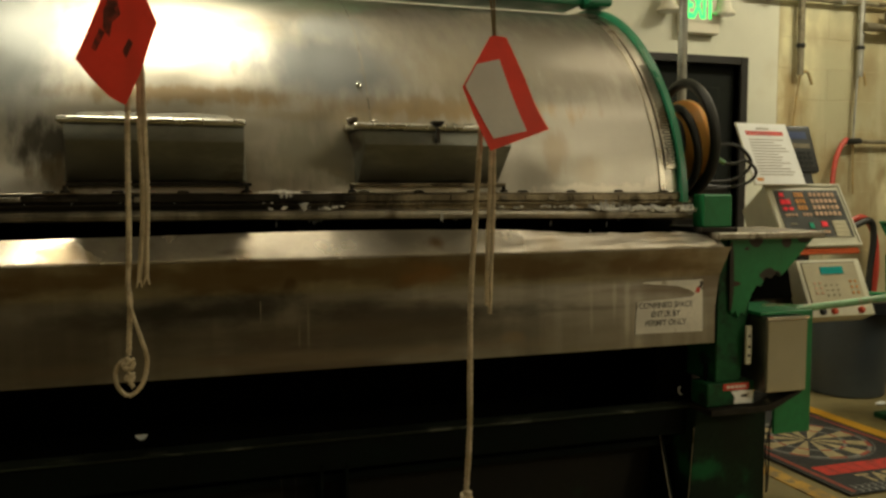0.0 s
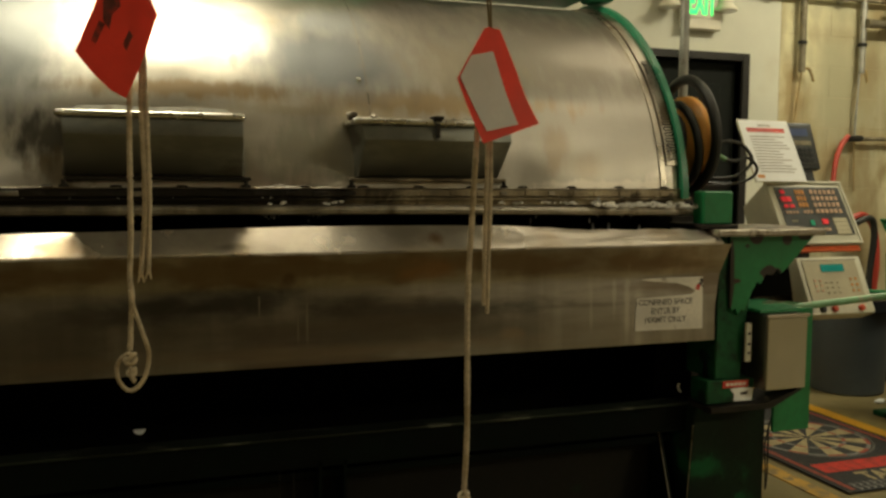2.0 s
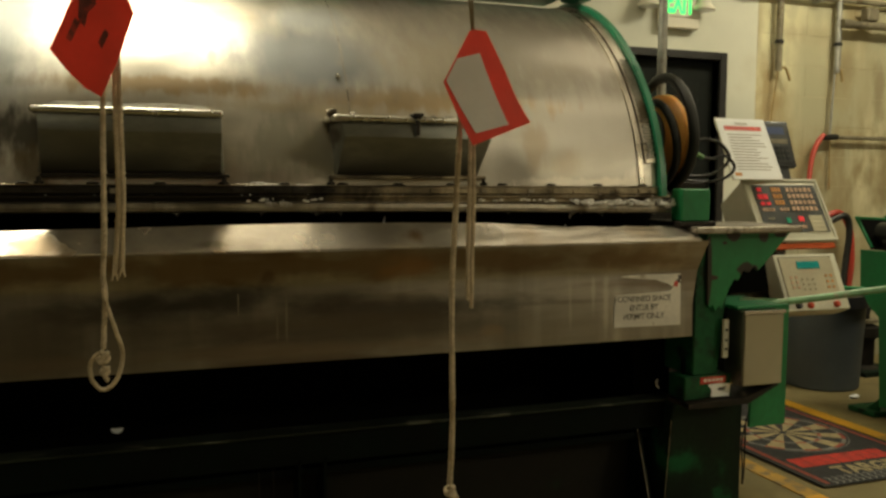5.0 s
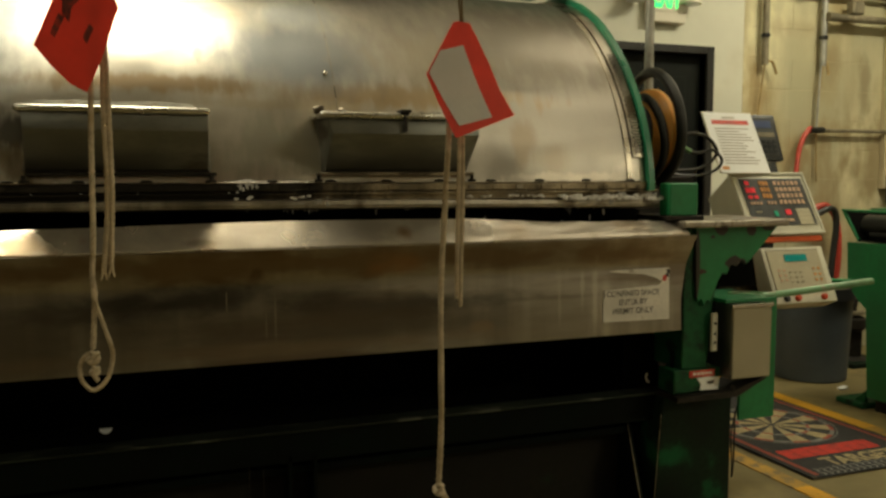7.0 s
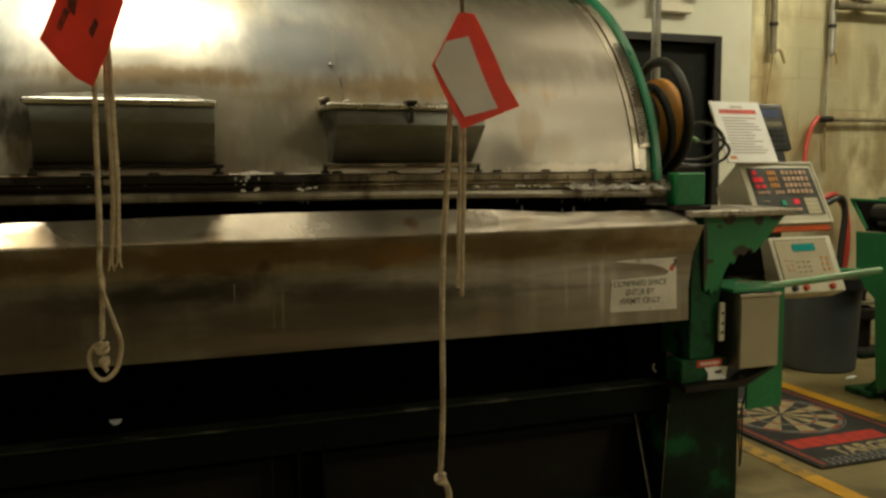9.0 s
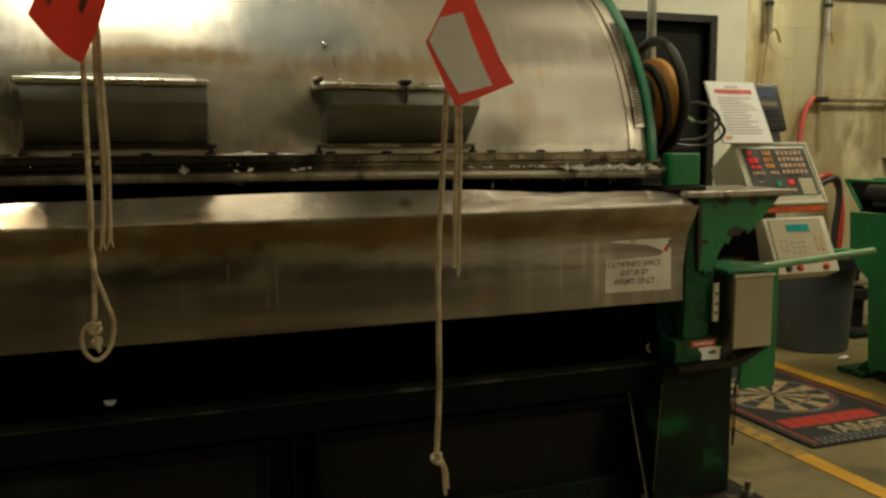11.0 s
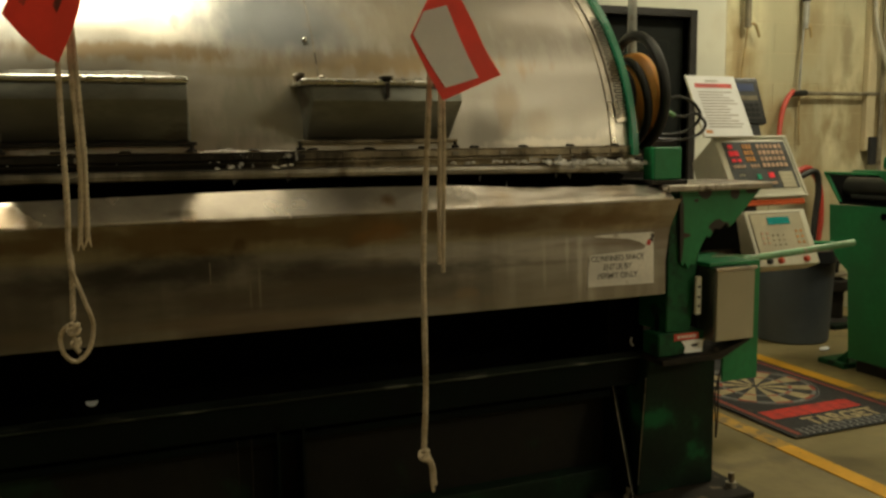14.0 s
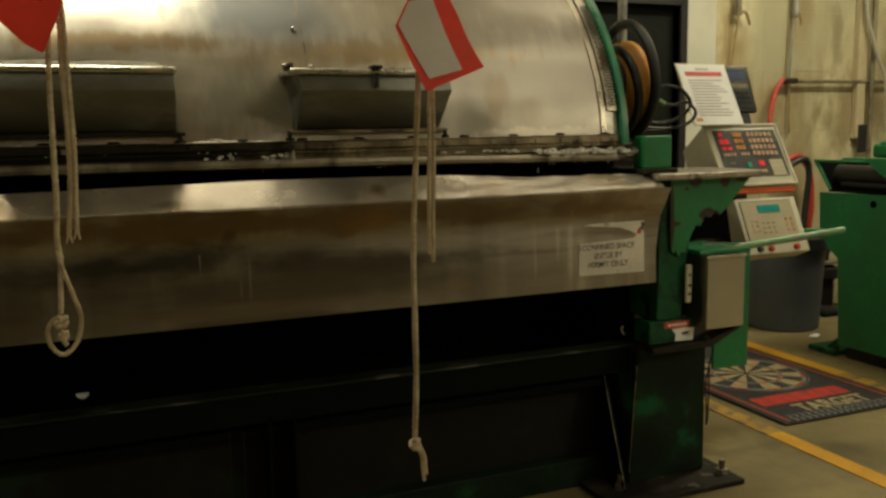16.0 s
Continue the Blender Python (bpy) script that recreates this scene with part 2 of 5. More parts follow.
    "white_wall": mat("white_wall_paint", (0.68, 0.68, 0.57), 0.6, 0.0, 0.08, 1.6, (0.50, 0.44, 0.30), 1.3, 0.62, 0.25, 0.2, 60),
    "block": mat("beige_block_paint", (0.57, 0.535, 0.345), 0.65, 0.0, 0.26, 1.6, (0.35, 0.275, 0.135), 2.0, 0.49, 0.22, 0.3, 70, (1, 1, 0.6), random_tint=0.02, streak=0.30, streak_scale=5, laid=True, fringe=(1.2, 1, 0.6),
                 patches=((3.90, 1.75, 0.13, 0.42, (0.33, 0.22, 0.085), 0.75), (4.20, 1.40, 0.22, 0.16, (0.34, 0.24, 0.10), 0.6), (4.86, 1.85, 0.07, 0.24, (0.20, 0.16, 0.09), 0.65), (4.55, 2.06, 0.10, 0.13, (0.26, 0.21, 0.12), 0.5),
                          (4.62, 1.55, 0.30, 0.10, (0.36, 0.27, 0.13), 0.5), (5.05, 1.35, 0.45, 0.42, (0.25, 0.185, 0.085), 0.75), (4.50, 1.25, 0.30, 0.30, (0.29, 0.215, 0.10), 0.65), (4.75, 1.85, 0.14, 0.30, (0.36, 0.29, 0.16), 0.4), (4.3, 2.25, 0.3, 0.08, (0.38, 0.30, 0.17), 0.5), (4.25, 0.95, 0.3, 0.2, (0.30, 0.21, 0.10), 0.5))),
    "mortar": mat("mortar", (0.50, 0.43, 0.27), 0.8, 0.0, 0.15, 3, bump=0.3),
    "concrete": mat("worn_concrete_floor", (0.225, 0.180, 0.078), 0.5, 0.0, 0.28, 1.6, (0.115, 0.088, 0.044), 2.2, 0.57, 0.14, 0.25, 45, rough_var=0.16),
    "yellow": mat("yellow_floor_paint", (0.70, 0.36, 0.02), 0.5, 0.0, 0.15, 7, (0.28, 0.17, 0.04), 9.0, 0.64, 0.05, 0.2, 50),
    "yellow_worn": mat("worn_yellow_floor_paint", (0.50, 0.29, 0.05), 0.6, 0.0, 0.2, 9, (0.22, 0.16, 0.08), 16.0, 0.50, 0.08, 0.2, 50),
    "ceiling": mat("ceiling_paint", (0.62, 0.57, 0.45), 0.8, 0.0, 0.2, 1.0, bump=0.2),
    "room": mat("room_wall", (0.26, 0.235, 0.19), 0.7, 0.0, 0.2, 1.2, (0.12, 0.09, 0.06), 1.4, 0.55, 0.2, 0.2, 40),
    "door": mat("black_door_paint", (0.008, 0.010, 0.008), 0.7, 0.0, 0.3, 3, bump=0.05, spec=0.2),
    "door_frame": mat("dark_door_frame", (0.011, 0.0095, 0.007), 0.5, 0.0, 0.3, 6, bump=0.1),
    "pipe": mat("galvanised_pipe", (0.42, 0.42, 0.38), 0.45, 0.7, 0.2, 12, (0.22, 0.20, 0.16), 9.0, 0.6, 0.1, 0.15, 60),
    "conduit": mat("brown_conduit", (0.25, 0.22, 0.15), 0.55, 0.4, 0.3, 10, (0.12, 0.09, 0.05), 8.0, 0.58, 0.1, 0.2, 60),
    "plastic_white": mat("white_plastic", (0.74, 0.70, 0.58), 0.45, 0.0, 0.06, 5, bump=0.03),
    "console": mat("beige_console_paint", (0.66, 0.65, 0.53), 0.42, 0.0, 0.08, 6, (0.44, 0.40, 0.28), 6.0, 0.64, 0.1, 0.08, 60),
    "keypad": mat("grey_keypad", (0.065, 0.07, 0.07), 0.4, 0.0, 0.12, 12, bump=0.05),
    "keypad_beige": mat("beige_keypad", (0.52, 0.48, 0.34), 0.4, 0.0, 0.08, 12, bump=0.03),
    # red keys given a slight added glow
    "red_key": mat("red_key", (0.75, 0.03, 0.04), 0.4, 0, 0.1, 20, bump=0, emit=0.25),
    "orange_key": mat("orange_key", (0.70, 0.32, 0.09), 0.4, 0, 0.2, 40, bump=0),
    "pale_key": mat("pale_key", (0.66, 0.44, 0.30), 0.4, 0, 0.2, 40, bump=0),
    "green_key": mat("green_key", (0.03, 0.42, 0.26), 0.4, 0, 0.1, 20, bump=0),
    "lcd": mat("teal_display", (0.010, 0.23, 0.20), 0.2, 0, 0.1, 30, bump=0, emit=0.20),
    "orange_strip": mat("orange_strip", (0.62, 0.10, 0.02), 0.45, 0, 0.15, 8, bump=0.05),
    "black_rubber": mat("black_rubber", (0.014, 0.014, 0.012), 0.45, 0, 0.3, 12, bump=0.1),
    "black_plastic": mat("black_plastic", (0.022, 0.024, 0.026), 0.4, 0, 0.2, 8, bump=0.05),
    "blue_label": mat("blue_label", (0.07, 0.10, 0.22), 0.4, 0, 0.1, 8, bump=0),
    "orange_reel": mat("orange_reel", (1.0, 0.45, 0.10), 0.4, 0, 0.08, 8, bump=0.05),
    "red_hose": mat("red_hose", (0.46, 0.05, 0.03), 0.5, 0, 0.2, 10, bump=0.1),
    "grey_hose": mat("grey_hose", (0.40, 0.38, 0.30), 0.5, 0, 0.15, 10, bump=0.1),
    "bin": mat("grey_bin_plastic", (0.095, 0.115, 0.130), 0.5, 0, 0.15, 3, bump=0.1),
    "paper": mat("white_paper", (0.93, 0.95, 0.96), 0.40, 0, 0.03, 8, bump=0.02, coat=0.5),
    "ink": mat("black_ink", (0.05, 0.045, 0.04), 0.6, 0, 0.4, 40, bump=0),
    "faded_ink": mat("faded_black_print", (0.14, 0.125, 0.11), 0.6, 0, 0.3, 40, (0.5, 0.47, 0.42), 60, 0.54, 0.08, bump=0),
    "grey_ink": mat("grey_ink", (0.42, 0.40, 0.36), 0.6, 0, 0.2, 40, bump=0),
    "red_ink": mat("red_ink", (0.62, 0.07, 0.05), 0.5, 0, 0.2, 30, bump=0),
    "sticker": mat("faded_white_sticker", (0.74, 0.71, 0.64), 0.5, 0, 0.15, 9, (0.40, 0.35, 0.28), 14.0, 0.63, 0.08, 0.05, 60),
    "tag_red": mat("red_tag_card", (0.90, 0.125, 0.088), 0.5, 0, 0.06, 14, (0.84, 0.085, 0.055), 9.0, 0.55, 0.2, 0.04, 60, spec=0.2, through_light=0.38),
    "tag_white": mat("white_tag_card", (0.85, 0.84, 0.81), 0.5, 0, 0.05, 14, bump=0.03, spec=0.25, through_light=0.25),
    "smudge": mat("dark_red_print", (0.27, 0.085, 0.07), 0.6, 0, 0.35, 60, (0.60, 0.10, 0.07), 90, 0.5, 0.1, bump=0),
    "red_button": mat("red_button", (0.55, 0.06, 0.02), 0.4, 0, 0.1, 20, bump=0),
    "cord_yellow": mat("yellowed_cord", (0.36, 0.26, 0.11), 0.7, 0, 0.25, 14, bump=0.2),
    "rope": mat("cotton_rope", (0.60, 0.50, 0.35), 0.85, 0, 0.22, 60, (0.42, 0.33, 0.20), 22.0, 0.56, 0.1, 0.5, 320),
    "string": mat("brown_cord", (0.22, 0.15, 0.06), 0.8, 0, 0.2, 40, bump=0.3),
    "mat_dark": mat("charcoal_mat", (0.027, 0.027, 0.028), 0.85, 0, 0.4, 30, (0.085, 0.072, 0.045), 9.0, 0.63, 0.12, 0.5, 220),
    "mat_grey": mat("grey_mat_chevron", (0.19, 0.19, 0.18), 0.85, 0, 0.3, 30, bump=0.5, bump_scale=220),
    "mat_cream": mat("cream_mat_print", (0.39, 0.315, 0.17), 0.85, 0, 0.25, 25, (0.25, 0.20, 0.10), 10, 0.56, 0.12, 0.4, 220),
    "mat_rust": mat("dull_red_print", (0.30, 0.06, 0.035), 0.85, 0, 0.3, 25, bump=0.4, bump_scale=220),
    "mat_red": mat("red_mat_print", (0.52, 0.040, 0.026), 0.85, 0, 0.3, 25, (0.22, 0.03, 0.022), 12, 0.56, 0.1, 0.4, 220),
    "foam": mat("thin_white_foam", (0.88, 0.87, 0.85), 0.2, 0, 0.06, 30, bump=0.3, bump_scale=150, alpha=0.42),
    "foam_thick": mat("thick_white_foam", (0.92, 0.91, 0.89), 0.3, 0, 0.06, 30, bump=0.3, bump_scale=150, alpha=0.95),
    "brown": mat("brown_drum_paint", (0.10, 0.055, 0.035), 0.5, 0, 0.3, 6, bump=0.1),
    "exit_green": mat("lit_green_lettering", (0.02, 0.95, 0.16), 0.4, 0, 0, 5, bump=0, emit=1.6),
    "diffuser": mat("lit_diffuser", (1.0, 0.84, 0.58), 0.5, 0, 0, 5, bump=0, emit=1.0),
    "caulk": mat("dull_white_caulk", (0.36, 0.34, 0.285), 0.6, 0, 0.3, 18, (0.22, 0.17, 0.11), 22, 0.54, 0.12, 0.3, 90),
    "bolt": mat("bright_bolt", (0.55, 0.52, 0.44), 0.35, 0.9, 0.3, 30, (0.15, 0.1, 0.06), 20, 0.55, 0.1, 0.1, 80),
}

# ---- building helpers ----
ORIGIN = {}


def thing(name, loc, label, category, group="", kind=""):
    ob = new(name)
    ob.empty_display_size = 0.1
    ob.location = loc
    ORIGIN[ob] = Vector(loc)
    return tagged(ob, label, category, group, kind)


def finish(bm, name, material, smooth=35):
    bmesh.ops.recalc_face_normals(bm, faces=bm.faces)
    me = bpy.data.meshes.new(name)
    bm.to_mesh(me)
    bm.free()
    me.materials.append(M[material])
    if smooth:
        for p in me.polygons:
            p.use_smooth = True
        me.set_sharp_from_angle(angle=radians(smooth))
    return me


def part(name, bm, material, parent, label="", smooth=35):
    """Links a bmesh, given in world metres, as one mesh under a thing or a part."""
    o = ORIGIN[parent]
    bmesh.ops.translate(bm, vec=-o, verts=bm.verts)
    ob = new(name, finish(bm, name, material, smooth))
    ob.parent = parent
    ORIGIN[ob] = o
    return tagged(ob, label)


def solid(name, bm, material, label, category="", kind="structure", group="", smooth=35):
    ob = new(name, finish(bm, name, material, smooth))
    ORIGIN[ob] = Vector((0, 0, 0))
    return tagged(ob, label, category, group, kind)


def join(*bms):
    out = bmesh.new()
    for b in bms:
        me = bpy.data.meshes.new("tmp")
        b.to_mesh(me)
        b.free()
        out.from_mesh(me)
        bpy.data.meshes.remove(me)
    return out


def box(x0, x1, y0, y1, z0, z1, bevel=0.0, m=None, seg=1):
    bm = bmesh.new()
    bmesh.ops.create_cube(bm, size=1)
    for v in bm.verts:
        v.co = Vector(((x0 + x1) / 2 + v.co.x * (x1 - x0), (y0 + y1) / 2 + v.co.y * (y1 - y0), (z0 + z1) / 2 + v.co.z * (z1 - z0)))
    if bevel:
        bmesh.ops.bevel(bm, geom=bm.edges[:], offset=bevel, segments=seg, affect="EDGES", profile=0.5)
    if m:
        bm.transform(m)
    return bm


def prism(pts, lo, hi, axis="y", bevel=0.0, m=None):
    """Extrudes a plane outline: axis y takes (x, z), x takes (y, z), z takes (x, y)."""
    put = {"y": lambda a, b, h: (a, h, b), "x": lambda a, b, h: (h, a, b), "z": lambda a, b, h: (a, b, h)}[axis]
    bm = bmesh.new()
    f0 = [bm.verts.new(put(a, b, lo)) for a, b in pts]
    f1 = [bm.verts.new(put(a, b, hi)) for a, b in pts]
    bm.faces.new(f0)
    bm.faces.new(f1[::-1])
    for i in range(len(pts)):
        j = (i + 1) % len(pts)
        bm.faces.new((f0[i], f1[i], f1[j], f0[j]))
    if bevel:
        bmesh.ops.bevel(bm, geom=bm.edges[:], offset=bevel, segments=1, affect="EDGES", profile=0.5)
    if m:
        bm.transform(m)
    return bm


def tube(pts, r, n=10, closed=False, radii=None):
    bm = bmesh.new()
    pts = [Vector(p) for p in pts]
    rings, side = [], None
    for i, p in enumerate(pts):
        a = pts[i - 1] if i or closed else p
        b = pts[(i + 1) % len(pts)] if i < len(pts) - 1 or closed else p
        d = (b - a).normalized()
        if side is None:
            side = d.orthogonal().normalized()
        side = (side - d * side.dot(d)).normalized()
        up = d.cross(side)
        rr = radii[i] if radii else r
        rings.append([bm.verts.new(p + (side * math.cos(k * math.tau / n) + up * math.sin(k * math.tau / n)) * rr) for k in range(n)])
    for i in range(len(rings) - (0 if closed else 1)):
        a, b = rings[i], rings[(i + 1) % len(rings)]
        for k in range(n):
            bm.faces.new((a[k], a[(k + 1) % n], b[(k + 1) % n], b[k]))
    if not closed:
        bm.faces.new(rings[0][::-1])
        bm.faces.new(rings[-1])
    return bm


def curve_pts(ctrl, steps=8, closed=False):
    """Catmull-Rom through the control points."""
    c = [Vector(p) for p in ctrl]
    n, out = len(c), []
    for i in range(n if closed else n - 1):
        g = lambda k: c[k % n] if closed else c[max(0, min(n - 1, k))]
        p0, p1, p2, p3 = g(i - 1), g(i), g(i + 1), g(i + 2)
        for s in range(steps):
            t = s / steps
            out.append(0.5 * ((2 * p1) + (p2 - p0) * t + (2 * p0 - 5 * p1 + 4 * p2 - p3) * t * t + (3 * p1 - p0 - 3 * p2 + p3) * t ** 3))
    if not closed:
        out.append(c[-1])
    return out


def lathe(profile, base, axis="z", n=24):
    """Turns (radius, height) about an axis through base."""
    bm = bmesh.new()
    base = Vector(base)
    put = {"z": lambda c, s, h: Vector((c, s, h)), "y": lambda c, s, h: Vector((c, h, s)), "x": lambda c, s, h: Vector((h, c, s))}[axis]
    rings = [[bm.verts.new(base + put(r * math.cos(k * math.tau / n), r * math.sin(k * math.tau / n), h)) for k in range(n)] for r, h in profile]
    for a, b in zip(rings, rings[1:]):
        for k in range(n):
            bm.faces.new((a[k], a[(k + 1) % n], b[(k + 1) % n], b[k]))
    bm.faces.new(rings[0][::-1])
    bm.faces.new(rings[-1])
    return bm


def sheet(f, us, vs, thick=0.0):
    """A grid surface f(u, v), given thickness along its normals."""
    bm = bmesh.new()
    g = [[bm.verts.new(f(u, v)) for v in vs] for u in us]
    for i in range(len(us) - 1):
        for j in range(len(vs) - 1):
            bm.faces.new((g[i][j], g[i + 1][j], g[i + 1][j + 1], g[i][j + 1]))
    if thick:
        bmesh.ops.recalc_face_normals(bm, faces=bm.faces)
        bmesh.ops.solidify(bm, geom=bm.faces[:], thickness=thick)
    return bm


def lettering(text, height, m, width=None, depth=0.001, weight=0.0):
    """Words in the built-in font as a mesh; m carries the text's own plane (x right, y up) into the world."""
    cu = bpy.data.curves.new("lettering", "FONT")
    cu.body, cu.align_x, cu.align_y, cu.extrude, cu.offset = text, "CENTER", "CENTER", depth, weight
    ob = bpy.data.objects.new("lettering", cu)
    scene.collection.objects.link(ob)
    bpy.context.view_layer.update()
    me = bpy.data.meshes.new_from_object(ob.evaluated_get(bpy.context.evaluated_depsgraph_get()))
    bpy.data.objects.remove(ob)
    bm = bmesh.new()
    bm.from_mesh(me)
    bpy.data.meshes.remove(me)
    xs, ys = [v.co.x for v in bm.verts], [v.co.y for v in bm.verts]
    cx, cy, w, h = (min(xs) + max(xs)) / 2, (min(ys) + max(ys)) / 2, max(xs) - min(xs), max(ys) - min(ys)
    sy = height / h
    sx = width / w if width else sy
    for v in bm.verts:
        v.co.x, v.co.y = (v.co.x - cx) * sx, (v.co.y - cy) * sy
    bm.transform(m)
    return bm


def frange(a, b, n):
    return [a + (b - a) * i / (n - 1) for i in range(n)]


FRONT = Matrix(((1, 0, 0, 0), (0, 0, -1, 0), (0, 1, 0, 0), (0, 0, 0, 1)))  # text plane facing -y

# ---- the hall ----
X0, X1, Y0, Y1, TOP = -4.5, 7.0, -3.6, 4.6, 3.7
solid("floor", box(X0, X1, Y0, Y1 + 0.2, -0.2, 0), "concrete", "worn brown concrete factory floor with stains")
solid("ceiling", box(X0, X1, Y0, Y1 + 0.2, TOP, TOP + 0.2), "ceiling", "plain dull factory ceiling")
DX0, DX1, DZ = 2.62, 3.508, 2.03
wall = join(box(X0, DX0, Y1, Y1 + 0.2, 0, TOP), box(DX1, 3.81, Y1, Y1 + 0.2, 0, TOP), box(DX0, DX1, Y1, Y1 + 0.2, DZ, TOP))
solid("wall_north", wall, "white_wall", "white-painted wall with yellowed patches around a black door")
block_wall = solid("wall_block", box(3.81, X1, Y1 + 0.0022, Y1 + 0.2, 0, TOP), "mortar", "beige painted concrete block wall with rust stains")
solid("wall_west", box(X0 - 0.2, X0, Y0, Y1 + 0.2, 0, TOP), "room", "dull plain factory wall")
solid("wall_east", box(X1, X1 + 0.2, Y0, Y1 + 0.2, 0, TOP), "room", "dull plain factory wall")
solid("wall_south", box(X0, X1, Y0 - 0.2, Y0, 0, TOP), "room", "dull plain factory wall")

door = thing("door_1", (3.07, Y1, 0), "black steel door in a dark frame, closed", "door", kind="structure")
part("door_leaf", box(DX0, DX1, Y1 + 0.05, Y1 + 0.10, 0.01, DZ, 0.003), "door", door)
for a, b, c, d in ((DX0 - 0.055, DX0, 0, DZ + 0.05), (DX1, DX1 + 0.055, 0, DZ + 0.05), (DX0, DX1, DZ, DZ + 0.05)):
    part("door_frame", box(a, b, Y1 - 0.025, Y1 + 0.06, c, d, 0.004), "door_frame", door)
part("door_panel", box(DX0 + 0.12, DX1 - 0.12, Y1 + 0.04, Y1 + 0.049, 0.3, DZ - 0.14, 0.003), "door", door)

# floor stripes beside the walkway
for x0, x1, y0, y1, m, lab in ((2.430, 2.514, 0.4, 2.56, "yellow", "yellow painted safety stripe on the concrete floor"),
                               (2.430, 2.514, 2.56, 4.2, "yellow_worn", "worn yellow safety stripe on the concrete floor"),
                               (3.338, 3.423, 3.07, 4.4, "yellow", "yellow painted safety stripe on the concrete floor"),
                               (3.338, 3.423, 0.4, 3.07, "yellow_worn", "worn yellow safety stripe on the concrete floor")):
    tagged(solid("floor_stripe", box(x0, x1, y0, y1, 0.0005, 0.004), m, lab), group="floor stripes")

# ---- ceiling battens ----
for x, y, z, l, w, watts in LAMPS:
    t = thing("ceiling_light", (x, y, z), "unseen fluorescent ceiling light, the last three added as fill", "ceiling light", "ceiling lights")
    part("housing", box(x - l / 2 - 0.03, x + l / 2 + 0.03, y - w / 2 - 0.02, y + w / 2 + 0.02, z + 0.03, z + 0.10, 0.008), "plastic_white", t)
    part("diffuser", box(x - l / 2, x + l / 2, y - w / 2, y + w / 2, z + 0.012, z + 0.03), "diffuser", t)
    for s in (-1, 1):
        part("rod", tube([(x + s * l * 0.4, y, z + 0.09), (x + s * l * 0.4, y, TOP)], 0.006, 6), "pipe", t)
    lamp = bpy.data.lights.new("batten", "AREA")
    lamp.shape, lamp.size, lamp.size_y, lamp.energy, lamp.color = "RECTANGLE", l, w, watts, WARM
    new("batten_lamp", lamp).location = (x, y, z)
    # added upward lamp, brightens the ceiling that the hood reflects
    up = bpy.data.lights.new("ceiling_fill", "AREA")
    up.shape, up.size, up.size_y, up.energy, up.color = "RECTANGLE", l, w, watts * CEILING_FILL, WARM
    ob = new("batten_uplight", up)
    ob.location, ob.rotation_euler = (x, y, z + 0.12), (math.pi, 0, 0)

# ---- the dyeing machine ----
machine = thing("dyeing_machine", (0.1, 3.0, 0), "large stainless steel dyeing machine on a green frame, running wet", "machine")
YC, ZC, RA, RB, PW = 3.05, 1.2, 0.70, 0.72, 1.75


def hood_at(angle, grow=0.0):
    """Point (y, z) of the hood's arch; 0 is its front foot, 90 its crown."""
    c, s = math.cos(radians(angle)), math.sin(radians(angle))
    k = (abs(c) ** PW + abs(s) ** PW) ** (-1 / PW)
    return YC - (RA + grow) * c * k, ZC + (RB + grow) * s * k


def hood_y(z):
    return YC - RA * (1 - min(1, max(0, (z - ZC) / RB)) ** PW) ** (1 / PW)


HX0, HX1 = -2.2, 1.566
hood = part("hood", sheet(lambda x, a: (x, *hood_at(a)), frange(HX0, HX1, 60), frange(2, 178, 64), 0.006), "hood", machine, "stained brushed stainless steel hood, some shading painted in", 60)
for sx in (-1.35, 0.56):
    part("seam", sheet(lambda x, a: (x, *hood_at(a, 0.0012)), frange(sx - 0.0016, sx + 0.0016, 3), frange(6, 120, 50), 0.0006), "worn", hood, "dark weld seam")
# stiffening band, slotted strip and green rim at the end of the hood
part("end_band", sheet(lambda x, a: (x, *hood_at(a, 0.005)), frange(1.502, 1.520, 3), frange(3, 150, 60), 0.004), "band", hood)
part("end_strip", sheet(lambda x, a: (x, *hood_at(a, 0.009)), frange(1.526, 1.567, 3), frange(8.6, 150, 60), 0.006), "band", machine, "slotted steel strip along the hood end")


def arch(inner, outer, x0, x1, a0, a1, n=70):
    """A flat arched plate that follows the hood's end."""
    line = [hood_at(a, outer) for a in frange(a0, a1, n)] + [hood_at(a, inner) for a in frange(a1, a0, n)]
    bm = bmesh.new()
    f0, f1 = [bm.verts.new((x0, *p)) for p in line], [bm.verts.new((x1, *p)) for p in line]
    m = len(line)
    for i in range(n - 1):
        k = m - 1 - i
        bm.faces.new((f0[i], f0[i + 1], f0[k - 1], f0[k]))
        bm.faces.new((f1[i], f1[k], f1[k - 1], f1[i + 1]))
    for i in range(m):
        k = (i + 1) % m
        bm.faces.new((f0[i], f1[i], f1[k], f0[k]))
    return bm


for i in range(20):
    a = 10.0 + i * 1.6
    (y, z), (y2, z2) = hood_at(a, 0.0156), hood_at(a + 0.85, 0.0156)
    part("slot", tube([(1.534, y, z), (1.558, y, z), (1.562, (y + y2) / 2, (z + z2) / 2), (1.558, y2, z2), (1.534, y2, z2), (1.530, (y + y2) / 2, (z + z2) / 2)], 0.0017, 5, True), "shade_black", machine)
part("green_rim", arch(-0.02, 0.026, 1.570, 1.590, 0, 180), "teal", machine, "green painted rim plate")
part("end_wall", prism([hood_at(a, -0.022) for a in frange(0, 180, 48)], 1.568, 1.588, "x"), "green_shaded", machine)
